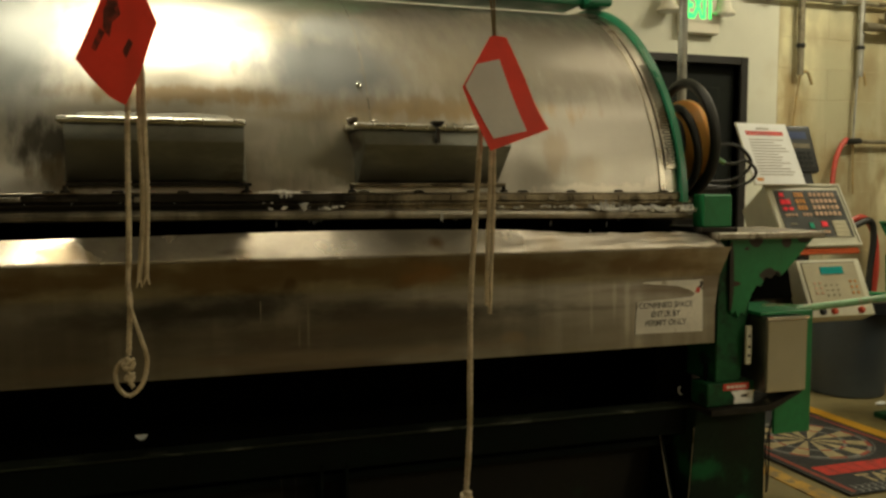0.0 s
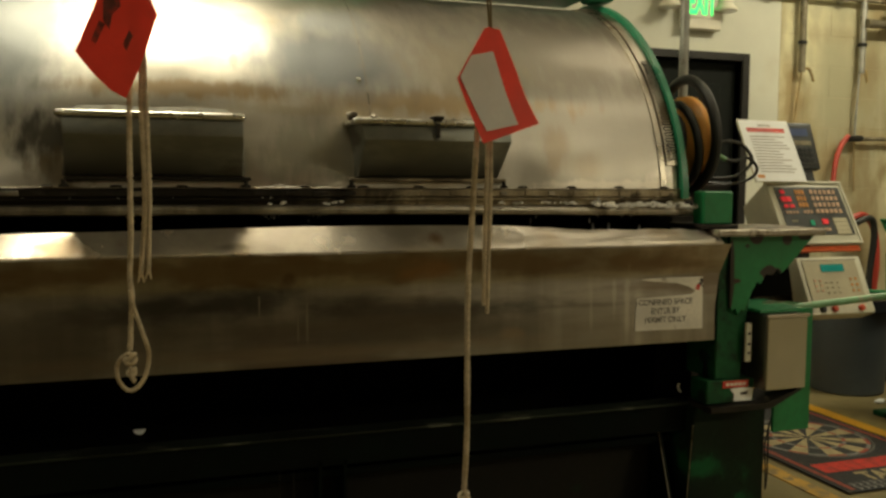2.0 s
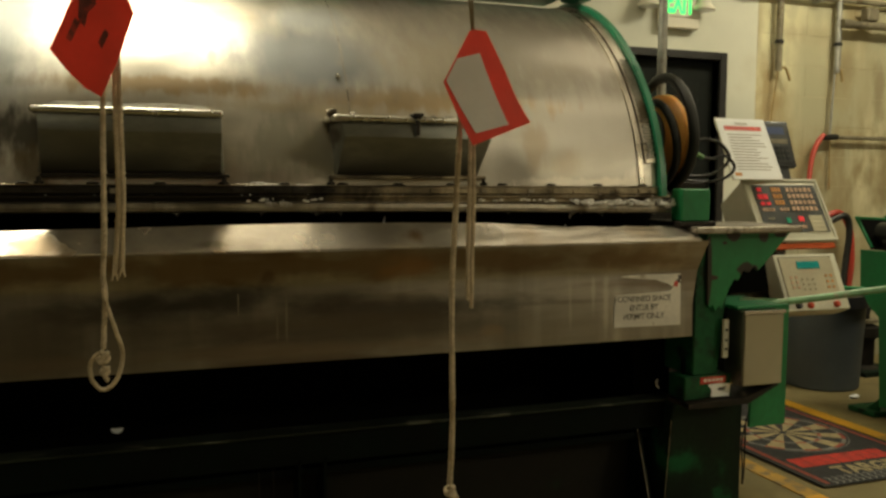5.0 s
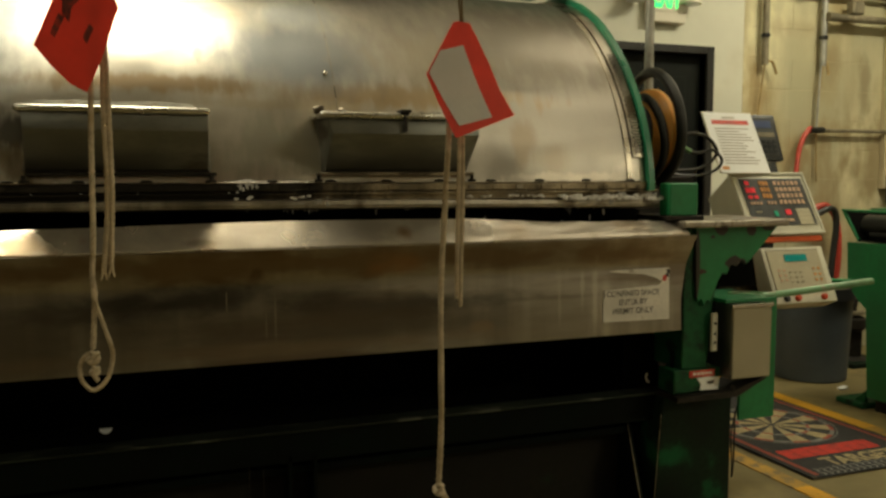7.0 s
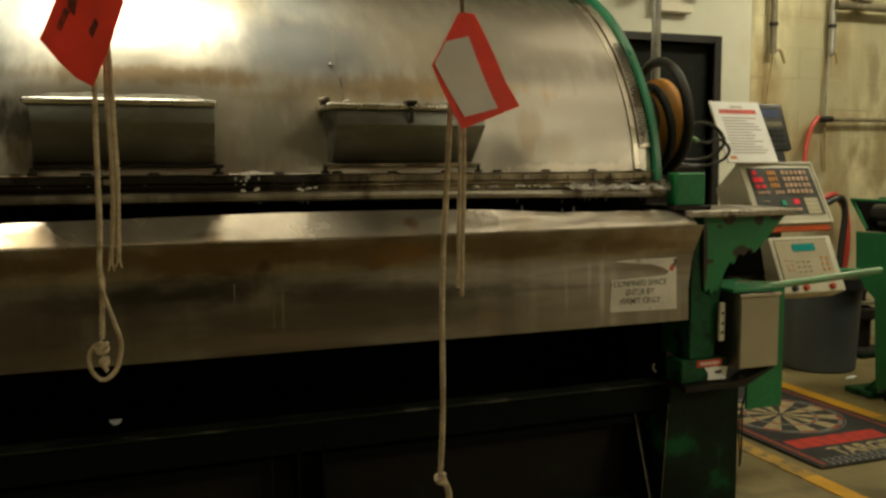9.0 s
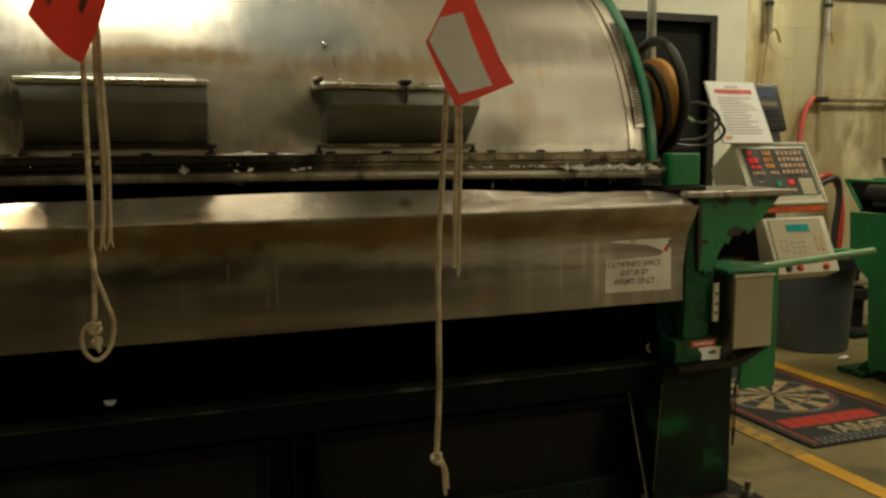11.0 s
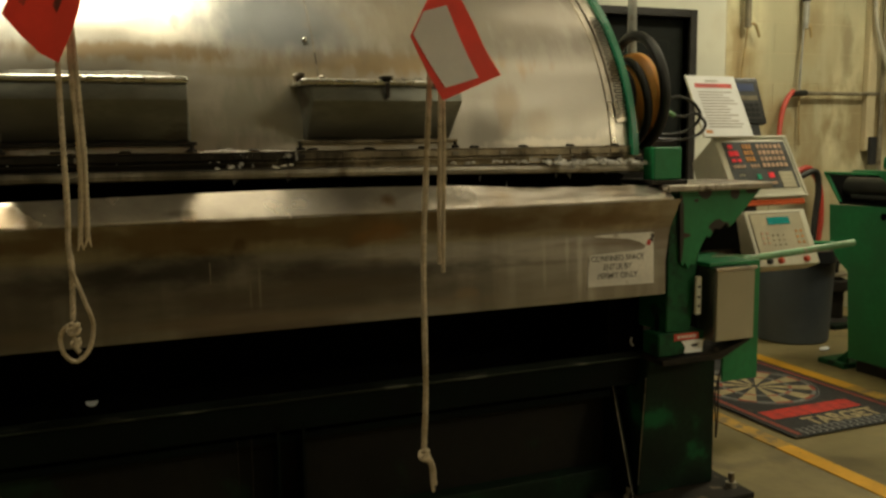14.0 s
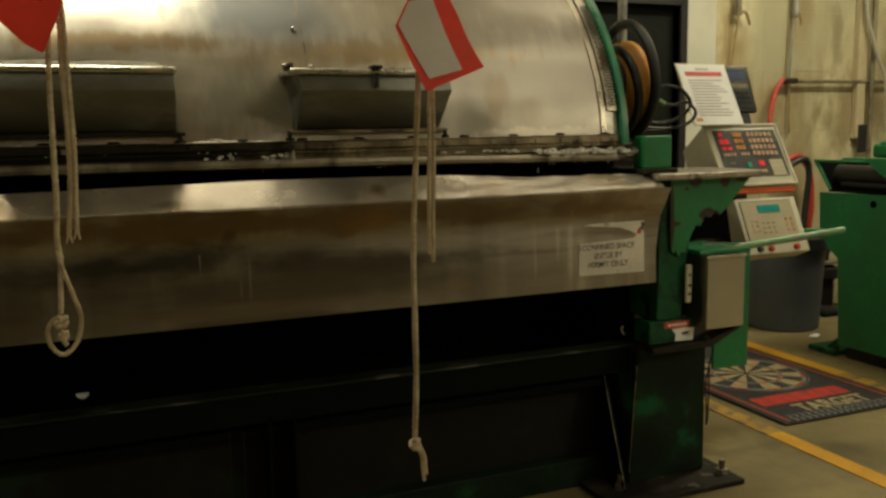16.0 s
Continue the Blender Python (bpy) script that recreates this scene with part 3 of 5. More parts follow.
part("end_wall", prism([hood_at(a, -0.004) for a in frange(0, 180, 48)], HX0 - 0.012, HX0 + 0.004, "x"), "green_shaded", machine)

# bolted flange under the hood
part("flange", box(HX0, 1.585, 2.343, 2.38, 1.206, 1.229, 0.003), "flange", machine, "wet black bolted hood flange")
part("flange_edge", box(HX0, 1.585, 2.3405, 2.372, 1.2292, 1.2325, 0.001), "band", machine)
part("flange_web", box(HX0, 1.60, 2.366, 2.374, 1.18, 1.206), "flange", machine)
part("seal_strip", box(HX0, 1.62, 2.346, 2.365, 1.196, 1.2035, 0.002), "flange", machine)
bar = tube(curve_pts([(HX0, 2.366, 1.171), (-1, 2.366, 1.171), (0.5, 2.366, 1.169), (1.45, 2.366, 1.160), (1.63, 2.372, 1.158), (1.68, 2.42, 1.160)], 10), 0.0145, 8)
part("drip_bar", bar, "bar", machine, "wet worn steel drip bar")
for i in range(22):
    x = -1.95 + i * 0.165
    b = part("bolt", lathe([(0.009, 0), (0.009, 0.007), (0.0045, 0.0075), (0.0045, 0.018)], (x, 2.358, 1.2326), "z", 6), "bolt", machine)
    part("washer", lathe([(0.016, 0), (0.017, 0.003), (0.010, 0.006)], (x, 2.354, 1.2327), "z", 10), "grime", b)
for i in range(46):
    x = -2.1 + i * 0.08 + random.uniform(-0.012, 0.012)
    part("clip", box(x, x + random.uniform(0.02, 0.05), 2.338, 2.3425, 1.207 + random.uniform(0, 0.004), 1.222, 0.001), random.choice(("grime", "flange", "grime", "bar") if x < 0.6 else ("flange", "flange", "worn", "flange")), machine)


# sample hatches on the hood: wedge pockets with a flanged lid
def blob(bm, x, y, z, r, squash=0.7):
    got = bmesh.ops.create_icosphere(bm, subdivisions=2, radius=1)["verts"]
    for v in got:
        k = r * (1 + 0.45 * noise.noise(v.co * 1.9 + Vector((x * 90, z * 50, 0))))
        v.co = Vector((x + v.co.x * k * 1.3, y + v.co.y * k * 0.6, z + v.co.z * k * squash))


def hatch(x0, x1, lid_y, knob):
    zt, zb, ztop = 1.405, 1.262, 1.424
    yb_t, yb_b = hood_y(zt) + 0.012, hood_y(zb) + 0.004
    yf_t, yf_b = lid_y + 0.012, hood_y(zb) - 0.010
    zm, yf_m = 1.364, yf_t - (0.017 if knob else 0.004)
    left, right = (0.034, 0.008) if knob else (0.012, 0.003)
    bm = bmesh.new()
    rows = ((x0 + 0.012 + left * 0.4, x1 - 0.006, yf_t, yb_t, zt), (x0 + 0.012 + left * 0.6, x1 - 0.006, yf_m, hood_y(zm) + 0.010, zm), (x0 + left, x1 - right, yf_b, yb_b, zb))
    g = [[bm.verts.new(p) for p in ((a, yf, z), (b, yf, z), (b + 0.012, yb, z), (a - 0.012, yb, z))] for a, b, yf, yb, z in rows]
    bm.faces.new(g[0])
    bm.faces.new(g[2][::-1])
    for u, w in zip(g, g[1:]):
        for k in range(4):
            bm.faces.new((u[k], u[(k + 1) % 4], w[(k + 1) % 4], w[k]))
    bmesh.ops.bevel(bm, geom=bm.edges[:], offset=0.002, segments=2, affect="EDGES", profile=0.5)
    h = part("hatch", bm, "hatch", machine, "stainless steel sample hatch with a flanged lid")
    part("lid", box(x0, x1, lid_y, hood_y(ztop) + 0.02, zt + 0.001, ztop, 0.0085, seg=3), "lid", h, "bright folded lid edge")
    if knob:
        part("gasket", box(x0 + 0.02, x1 - 0.02, hood_y(1.43) - 0.02, hood_y(1.43) + 0.03, ztop, ztop + 0.010, 0.004), "worn", h)
    else:
        rise = lambda x: 0.025 * min(1, 40 * (x - x0 - 0.015), 40 * (x1 - 0.015 - x)) + 0.006 * noise.noise((x * 11, x0, 0)) + 0.003 * noise.noise((x * 34, x0, 2))
        smear = sheet(lambda x, v: (x, hood_y(ztop + rise(x) * v) - 0.003 - 0.004 * (1 - v), ztop + rise(x) * v), frange(x0 + 0.022, x1 - 0.022, 70), frange(0, 1, 6), 0.002)
        part("caulk", smear, "caulk", h, "uneven smear of dull white caulk behind the lid")
    if knob:
        crumbs = bmesh.new()
        for k in range(26):
            blob(crumbs, x0 + 0.02 + (x1 - x0 - 0.04) * random.random(), hood_y(1.436) - 0.004, 1.430 + random.uniform(0, 0.008), random.uniform(0.003, 0.008), 0.7)
        tagged(part("sealant", crumbs, "caulk", h, "crumbling sealant along the hatch hinge"), kind="stuff")
    part("foot_rail", box(x0 + 0.01, x1 + 0.02, yf_b - 0.010, yb_b, zb - 0.012, zb - 0.002, 0.002), "flange", h)
    for x in (x0 + 0.01, x1 + 0.005):
        part("stud", lathe([(0.012, 0), (0.012, 0.008), (0.006, 0.0085), (0.006, 0.020)], (x, yf_b - 0.026, zb - 0.030), "z", 8), "grime", h)
    if knob:
        xm = x0 + (x1 - x0) * 0.51
        part("latch", join(box(xm - 0.005, xm + 0.005, lid_y - 0.012, lid_y - 0.004, 1.372, 1.412, 0.001), box(xm - 0.014, xm + 0.016, lid_y - 0.014, lid_y + 0.03, 1.4235, 1.432, 0.002)), "grime", h, "dark latch")
        part("hinge", tube([(x0 - 0.012, lid_y + 0.02, 1.424), (x0 + 0.002, lid_y + 0.02, 1.43), (x0 + 0.012, lid_y + 0.02, 1.428)], 0.011, 8), "worn", h)
        part("hinge_pin", lathe([(0.01, 0), (0.012, 0.008), (0.005, 0.014)], (x0 + 0.07, lid_y + 0.05, 1.4225), "z", 8), "worn", h)


hatch(-0.268, 0.190, 2.24, False)
hatch(0.474, 0.940, 2.24, True)
hatch(-1.10, -0.52, 2.24, False)
part("rivet", lathe([(0.009, 0.006), (0.009, -0.003), (0.0078, -0.007), (0.005, -0.0102), (0.001, -0.0115)], (0.537, hood_y(1.55), 1.55), "y", 16), "lid", hood, "bright domed rivet")


# trough: bright sloping lip, front apron, dark inside
def wave(x):
    k = max(0, (x - 0.55) / 1.1)
    return 0.004 * k * math.sin(x * 9.0) + 0.004 * math.sin(x * 3.1) - 0.014 * k * k


def lip_point(x, v):
    y, z = 2.252 + 0.070 * v, 1.056 + 0.061 * v + wave(x) * v * 1.4 + 0.009 * max(0, x - 1.0) ** 1.5 * (1 - v)
    return x + 0.0 * v, y + 0.003 * noise.noise((x * 6, v * 2, 0)) * max(0, min(1, (x - 0.5) * 2)), z + (0.003 * noise.noise((x * 8, v * 3, 4)) + 0.003 * noise.noise((x * 24, v * 4, 9)) * v) * max(0, min(1, (x - 0.6) * 2)) + 0.009 * noise.noise((x * 30, v * 5, 2)) * v * max(0, min(1, (x - 1.50) * 9))


part("trough_lip", sheet(lip_point, frange(-2.2, 1.675, 330), frange(0, 1, 9), 0.004), "lip", machine, "bent bright stainless trough lip", 70)


part("lip_edge", tube([(p[0], p[1] - 0.001, p[2]) for p in (lip_point(x, 0) for x in frange(-2.2, 1.675, 120))], 0.0030, 6), "lip", machine, "folded bright edge of the trough lip")


def apron_point(x, v):
    """A flat lower panel that leans back a little, folded outward in its upper part."""
    z = 0.744 + (1.0535 - 0.744) * v + 0.009 * max(0, x - 1.0) ** 1.5 * v
    lean = 0.036 * max(0, v - FOLD) / (1 - FOLD) - 0.008 * min(v, FOLD) / FOLD
    flare = 0.034 * max(0, v - 0.35) / 0.65 if x > 1.6 else 0
    return x + flare * max(0, (x - 1.6) / 0.066), 2.276 - lean + 0.002 * noise.noise((x * 1.5, v, 7)), z


FOLD = 0.70
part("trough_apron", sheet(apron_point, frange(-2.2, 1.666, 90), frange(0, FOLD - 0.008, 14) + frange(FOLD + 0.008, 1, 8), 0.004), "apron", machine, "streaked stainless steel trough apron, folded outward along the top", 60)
part("apron_return", box(-2.2, 1.666, 2.283, 2.40, 0.744, 0.748), "apron", machine)
part("apron_end", prism([(2.284, 0.746), (2.50, 0.746), (2.50, 1.10), (2.36, 1.10), (2.284, 1.05)], 1.672, 1.680, "x"), "green_shaded", machine)
# black sheets added where only shade shows below the trough
part("trough_floor", box(-2.2, 1.66, 2.52, 2.54, 0.70, 1.19), "shade_black", machine)
part("trough_back", box(-2.2, 1.66, 2.98, 3.0, 0.1, 1.2), "shade_black", machine)
part("end_closer", box(1.575, 1.72, 2.47, 2.485, 0.50, 0.80), "shade_black", machine)
part("inner_bulkhead", box(1.60, 1.615, 2.53, 2.98, 0.10, 0.75), "shade_black", machine)
part("inner_pan", box(-2.2, 1.60, 2.74, 2.75, 0.10, 0.70), "shade_black", machine)
for x, w in ((0.22, 0.003), (-1.2, 0.003)):
    part("weld", box(x, x + w, 2.2765, 2.282, 0.80, 0.94, 0.0005), "worn", machine)

# warning sticker, torn along its upper edge
def leaning(bm):
    """Lays a flat piece on the apron's lower panel."""
    for v in bm.verts:
        v.co.y += 0.037 * (v.co.z - 0.744) - 0.002
    return bm


torn = [(1.372, 0.788), (1.628, 0.785), (1.628, 0.952), (1.50, 0.952), (1.43, 0.951), (1.395, 0.947), (1.44, 0.941), (1.53, 0.934), (1.575, 0.921), (1.60, 0.908),
        (1.585, 0.897), (1.49, 0.893), (1.40, 0.890), (1.376, 0.888), (1.382, 0.872), (1.374, 0.860)]
sticker = part("warning_sticker", leaning(prism([(x - 0.010 * max(0, x - 1.40) / 0.23, z) for x, z in torn], 2.2710, 2.2728)), "sticker", machine, "torn faded white warning sticker")
for k, (word, h, w, z) in enumerate((("CONFINED SPACE", 0.019, 0.195, 0.876), ("ENTER BY", 0.019, 0.105, 0.848), ("PERMIT ONLY", 0.019, 0.150, 0.820))):
    part("lettering", leaning(lettering(word, h, Matrix.Translation((1.482, 2.2708, z)) @ FRONT, w, 0.0004, 0.02)), "faded_ink", sticker, "faded black capital lettering")
part("emblem", leaning(prism([(1.596, 0.918), (1.602, 0.930), (1.610, 0.936), (1.606, 0.946), (1.616, 0.948), (1.621, 0.938), (1.615, 0.930), (1.619, 0.918), (1.610, 0.924)], 2.2703, 2.2713)), "ink", sticker)
part("emblem", leaning(prism([(1.590, 0.912), (1.597, 0.929), (1.609, 0.925), (1.605, 0.909)], 2.2700, 2.2712)), "red_ink", sticker)

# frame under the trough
part("lower_beam", box(-2.2, 1.70, 2.40, 2.46, 0.408, 0.501, 0.004), "green_shaded", machine, "grimy green channel beam, shade put into its colour")
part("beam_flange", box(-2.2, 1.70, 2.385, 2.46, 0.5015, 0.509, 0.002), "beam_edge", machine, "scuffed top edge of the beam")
part("skirt", box(-2.2, 1.62, 2.50, 2.515, 0.10, 0.43), "skirt", machine, "grimy brown-green skirt panel, colour darkened for shade")
part("skirt_rail", box(-2.2, 1.62, 2.44, 2.50, 0.36, 0.385, 0.003), "green_shaded", machine)
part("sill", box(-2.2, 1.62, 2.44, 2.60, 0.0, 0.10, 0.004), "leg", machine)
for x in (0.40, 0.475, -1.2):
    part("brace", box(x, x + 0.008, 2.40, 2.50, 0.102, 0.428), "green_shaded", machine)
part("hook", tube(curve_pts([(1.652, 2.43, 0.535), (1.643, 2.43, 0.545), (1.641, 2.43, 0.558), (1.647, 2.43, 0.564)], 6), 0.0035, 8), "sticker", machine, "small pale hook")
for x in (0.287, 0.328):
    part("hanging_wire", tube(curve_pts([(x, 2.42, 0.405), (x + 0.001, 2.418, 0.30), (x - 0.001, 2.42, 0.19), (x + 0.002, 2.42, 0.103)], 6), 0.0013, 6), "grime", machine)
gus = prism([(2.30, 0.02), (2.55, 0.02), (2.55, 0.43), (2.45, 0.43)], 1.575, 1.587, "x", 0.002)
part("gusset", gus, "green_shaded", machine)
# pale tubes draw the light caught by the gusset and leg edges
part("gusset_edge", tube([(1.574, 2.301, 0.03), (1.574, 2.449, 0.428)], 0.0022, 6), "worn", machine)
part("gusset_edge", tube([(1.627, 2.354, 0.06), (1.653, 2.354, 0.44)], 0.0016, 6), "worn", machine)
part("leg", prism([(1.626, 0.02), (1.946, 0.02), (1.946, 0.498), (1.658, 0.498)], 2.355, 2.60, "y", 0.005), "leg", machine, "grimy green leg with flaking paint, colour darkened for shade")
part("foot_plate", box(1.48, 2.02, 2.222, 2.70, 0, 0.02, 0.003), "grime", machine)
for x, y in ((1.978, 2.295), (1.575, 2.33)):
    b = part("anchor_bolt", lathe([(0.020, 0), (0.020, 0.018), (0.011, 0.0185), (0.011, 0.05)], (x, y, 0.02), "z", 6), "bolt", machine)
chip = lathe([(0.018, 0), (0.018, 0.002)], (-0.103, 2.61, 0.508), "y", 20)
for v in chip.verts:
    v.co.z = min(v.co.z, 0.507)
part("tag_disc", chip, "paper", machine, "small white half disc on the beam")
# black post added to carry the disc in the dark
part("disc_holder", box(-0.12, -0.09, 2.613, 2.625, 0.0, 0.507), "shade_black", machine)

# right-hand end frame: column, bracket, shelf, box
col = prism([(1.70, 0.60), (1.80, 0.60), (1.815, 0.80), (1.84, 0.93), (1.76, 1.075), (1.70, 1.075)], 2.31, 2.60, "y", 0.004)
part("end_column", col, "column", machine)
brk = prism([(1.742, 0.845), (1.752, 0.828), (1.763, 0.842), (1.772, 0.815), (1.786, 0.836), (1.800, 0.826), (1.825, 0.895), (1.845, 0.925), (1.862, 0.917), (1.88, 0.952), (1.905, 0.944), (1.925, 0.966), (1.94, 0.948),
             (1.972, 0.975), (2.073, 1.078), (1.735, 1.078)], 2.298, 2.309, "y", 0.0012)
part("bracket", brk, "green_flaked", machine, "green bracket plate with flaked paint")
part("shelf", box(1.655, 2.080, 2.25, 2.56, 1.079, 1.102, 0.005), "worn", machine, "worn grey steel shelf")
part("corner_block", box(1.632, 1.742, 2.30, 2.36, 1.118, 1.224, 0.004), "green_clean", machine)
part("block_foot", box(1.62, 1.76, 2.29, 2.48, 1.102, 1.1175, 0.003), "grime", machine)
# added black sheets that make the shade behind the bracket
part("rear_web", prism([(1.82, 0.835), (2.205, 0.835), (2.18, 0.95), (2.15, 1.078), (1.82, 1.078)], 2.545, 2.556), "shade_black", machine)
part("rear_web", box(1.82, 2.04, 2.557, 2.566, 0.30, 0.834), "shade_black", machine)
part("tray", prism([(1.84, 2.27), (2.02, 2.27), (2.05, 2.50), (1.84, 2.50)], 0.822, 0.834, "z", 0.002), "green", machine)
sbox = part("junction_box", box(1.846, 2.010, 2.245, 2.335, 0.568, 0.818, 0.003), "hatch", machine, "plain stainless steel junction box")
part("box_lid", box(1.850, 2.006, 2.2405, 2.2448, 0.572, 0.808, 0.0015), "cover", sbox, "dull steel front cover")
part("box_hood", box(1.842, 2.013, 2.236, 2.25, 0.810, 0.8215, 0.002), "lip", sbox)
part("mount_strip", box(1.800, 1.822, 2.285, 2.2965, 0.66, 0.79, 0.002), "console", machine)
for z in (0.69, 0.72, 0.755):
    part("rivet", lathe([(0.005, 0), (0.004, -0.003)], (1.811, 2.2848, z), "y", 8), "grime", machine)
part("hanging_plate", box(1.965, 2.118, 2.34, 2.352, 0.392, 0.822, 0.002), "green_clean", machine, "clean green painted guard plate")
part("drip_edge", prism([(1.66, 0.500), (1.90, 0.500), (2.02, 0.555), (2.015, 0.563), (1.88, 0.520), (1.66, 0.518)], 2.27, 2.40, "y", 0.001), "grime", machine)
lb = part("label_bracket", box(1.662, 1.848, 2.298, 2.39, 0.522, 0.600, 0.004), "column", machine)
part("red_label", box(1.722, 1.822, 2.2955, 2.2975, 0.574, 0.597), "red_ink", lb, "red warning label, unreadable")
for i in range(5):
    part("text_bar", box(1.735 + i * 0.016, 1.747 + i * 0.016, 2.2945, 2.2954, 0.581, 0.590), "sticker", lb)
part("white_label", prism([(1.765, 0.528), (1.838, 0.526), (1.842, 0.568), (1.80, 0.573), (1.752, 0.570), (1.768, 0.55)], 2.2955, 2.2975), "paper", lb, "torn white label")
part("text_bar", prism([(1.79, 0.556), (1.825, 0.560), (1.815, 0.551), (1.826, 0.548), (1.795, 0.548)], 2.2945, 2.2954), "ink", lb)
part("hook", lathe([(0.006, 0), (0.008, 0.03), (0.004, 0.06)], (1.69, 2.35, 0.601), "z", 8), "green_shaded", machine)
part("cable", tube(curve_pts([(2.0, 2.39, 0.43), (1.985, 2.40, 0.33), (1.99, 2.40, 0.22), (2.0, 2.41, 0.16), (2.006, 2.41, 0.22), (1.998, 2.40, 0.40)], 6), 0.003, 6), "black_rubber", machine)
part("lever_rod", tube([(1.98, 2.40, 0.812), (2.10, 2.40, 0.816), (2.30, 2.40, 0.827), (2.617, 2.40, 0.848)], 0.013, 12), "green_pale", machine, "pale green lever rod")
part("lever_rod", tube([(2.45, 2.985, 0.80), (3.145, 3.0, 0.754)], 0.009, 8), "green", machine)
part("lever_plate", prism([(1.94, 0.8225), (2.06, 0.8225), (2.12, 0.835), (1.94, 0.845)], 2.385, 2.3865, "y"), "green_pale", machine)

# green beam and drive parts above the hood
part("top_beam", box(-2.2, 1.52, 2.93, 3.10, 1.945, 2.06, 0.006), "teal", machine, "green painted top beam")
for x, r in ((0.85, 0.12), (1.36, 0.075)):
    part("motor", lathe([(r * 0.8, -0.16), (r, -0.14), (r, 0.14), (r * 0.8, 0.16)], (x, 2.98, 2.045 + r * 0.35), "x", 24), "brown", machine, "dark brown drive drum")
part("guard", box(1.05, 1.16, 2.90, 2.93, 1.955, 2.10, 0.004), "plastic_white", machine)
part("rim_lug", box(1.52, 1.62, 2.88, 2.98, 1.935, 2.03, 0.01), "teal", machine)

# ---- foam and dripping water along the flange ----
foam = bmesh.new()


for i in range(46):
    u = random.random()
    x = random.choice((random.gauss(0.29, 0.05), random.gauss(0.43, 0.03), random.uniform(1.1, 1.6), random.gauss(1.42, 0.1), random.uniform(-0.4, 1.6)))
    if x < 1.0:
        blob(foam, x, 2.346, 1.2325, random.uniform(0.002, 0.005), 0.45)
    else:
        blob(foam, min(x, 1.61), 2.360, 1.186 - 0.012 * max(0, x - 1.0), random.uniform(0.004, 0.010), 0.6)
for i in range(60):
    x = min(1.63, random.gauss(1.46, 0.12))
    blob(foam, x, 2.347 + random.uniform(-0.004, 0.005), 1.186 - 0.013 * max(0, x - 1.0) + random.uniform(-0.004, 0.004), random.uniform(0.0018, 0.0055), 0.7)
for i in range(40):
    x = random.uniform(-0.4, 1.55)
    blob(foam, x, 2.345, 1.233 if random.random() < 0.5 else 1.204, random.uniform(0.0010, 0.0026), 0.6)
for i in range(70):
    x = random.choice((0.285, 0.44, 0.95, 1.02, 1.10, 1.18, 1.27, 1.33, 1.39, 1.43, 1.46, 1.50, 1.58)) + random.gauss(0, 0.014)
    blob(foam, min(1.63, x), 2.347 + random.uniform(-0.004, 0.004), 1.188 - 0.013 * max(0, x - 1.0) + random.uniform(-0.002, 0.005), random.uniform(0.004, 0.010) if x > 1.3 else random.uniform(0.003, 0.006), 0.6)
for i in range(40):  # heap below the hood between the hatches
    x = random.gauss(0.288, 0.024)
    blob(foam, x, 2.347 + random.uniform(-0.004, 0.008), 1.2335 + max(0, 0.010 - abs(x - 0.288) * 0.4) * random.random(), random.uniform(0.002, 0.0045), 0.5)
for i in range(60):  # flat froth on the drip bar by the end frame
    x = random.choice((random.gauss(1.34, 0.05), random.gauss(1.47, 0.06), random.gauss(1.60, 0.02)))
    blob(foam, min(1.64, x), 2.338 + random.uniform(-0.003, 0.005), 1.181 - 0.012 * max(0, x - 1.0) + random.uniform(-0.003, 0.006), random.uniform(0.004, 0.010), 0.5)
solid("foam", foam, "foam_thick", "white foam lying on the wet machine flange", "foam", "stuff")

SPLASHES = []
for i in range(40):
    bm = bmesh.new()
    kind = "drip" if i < 20 else "splash"
    if kind == "drip":
        for k in range(random.choice((1, 1, 2))):
            blob(bm, random.uniform(-0.008, 0.008) * k, 0, random.uniform(-0.004, 0.004), random.uniform(0.0014, 0.0026), random.uniform(3.5, 7.0))
        x = random.choice((random.uniform(1.0, 1.6), random.uniform(1.2, 1.45), random.uniform(0.1, 1.2), random.gauss(0.40, 0.06)))
        lab = "falling streak of white water at the machine gap"
    else:
        wide = random.uniform(0.004, 0.014)
        for k in range(13):
            blob(bm, random.gauss(0, wide), random.uniform(-0.002, 0.002), random.gauss(0, 0.004), random.uniform(0.0010, 0.0026), random.uniform(1.0, 4.0))
        x = random.choice((0.28, 0.31, 0.43, random.uniform(1.25, 1.58), random.uniform(-0.3, 1.2), random.uniform(1.2, 1.6)))
        lab = "white splash of foamy water on the machine flange"
    ob = new("water_" + kind, finish(bm, "water", "foam"))
    tagged(ob, lab, "water", "splashing water", "stuff")
    SPLASHES.append((ob, kind, x))

# ---- hose reel, pipe and cables beside the machine ----
reel = thing("hose_reel", (1.85, 2.78, 1.2), "orange hose reel wound with thick black hose, fixed to the machine", "hose reel")
part("drum", lathe([(0.045, -0.105), (0.05, -0.090), (0.158, -0.026), (0.169, -0.014), (0.171, 0.006), (0.164, 0.013), (0.06, 0.02), (0.06, 0.10)], (1.868, 2.775, 1.408), "x", 48), "orange_reel", reel, "orange reel disc")
for x, r, th, zc in ((1.868, 0.207, 0.0195, 1.43), (1.829, 0.160, 0.0155, 1.384)):
    part("hose", tube([(x + 0.010 * math.sin(a * 2), 2.78 + r * math.cos(a), zc + r * 1.02 * math.sin(a)) for a in frange(0, math.tau * 47 / 48, 48)], th, 10, True), "black_rubber", reel, "black rubber hose")
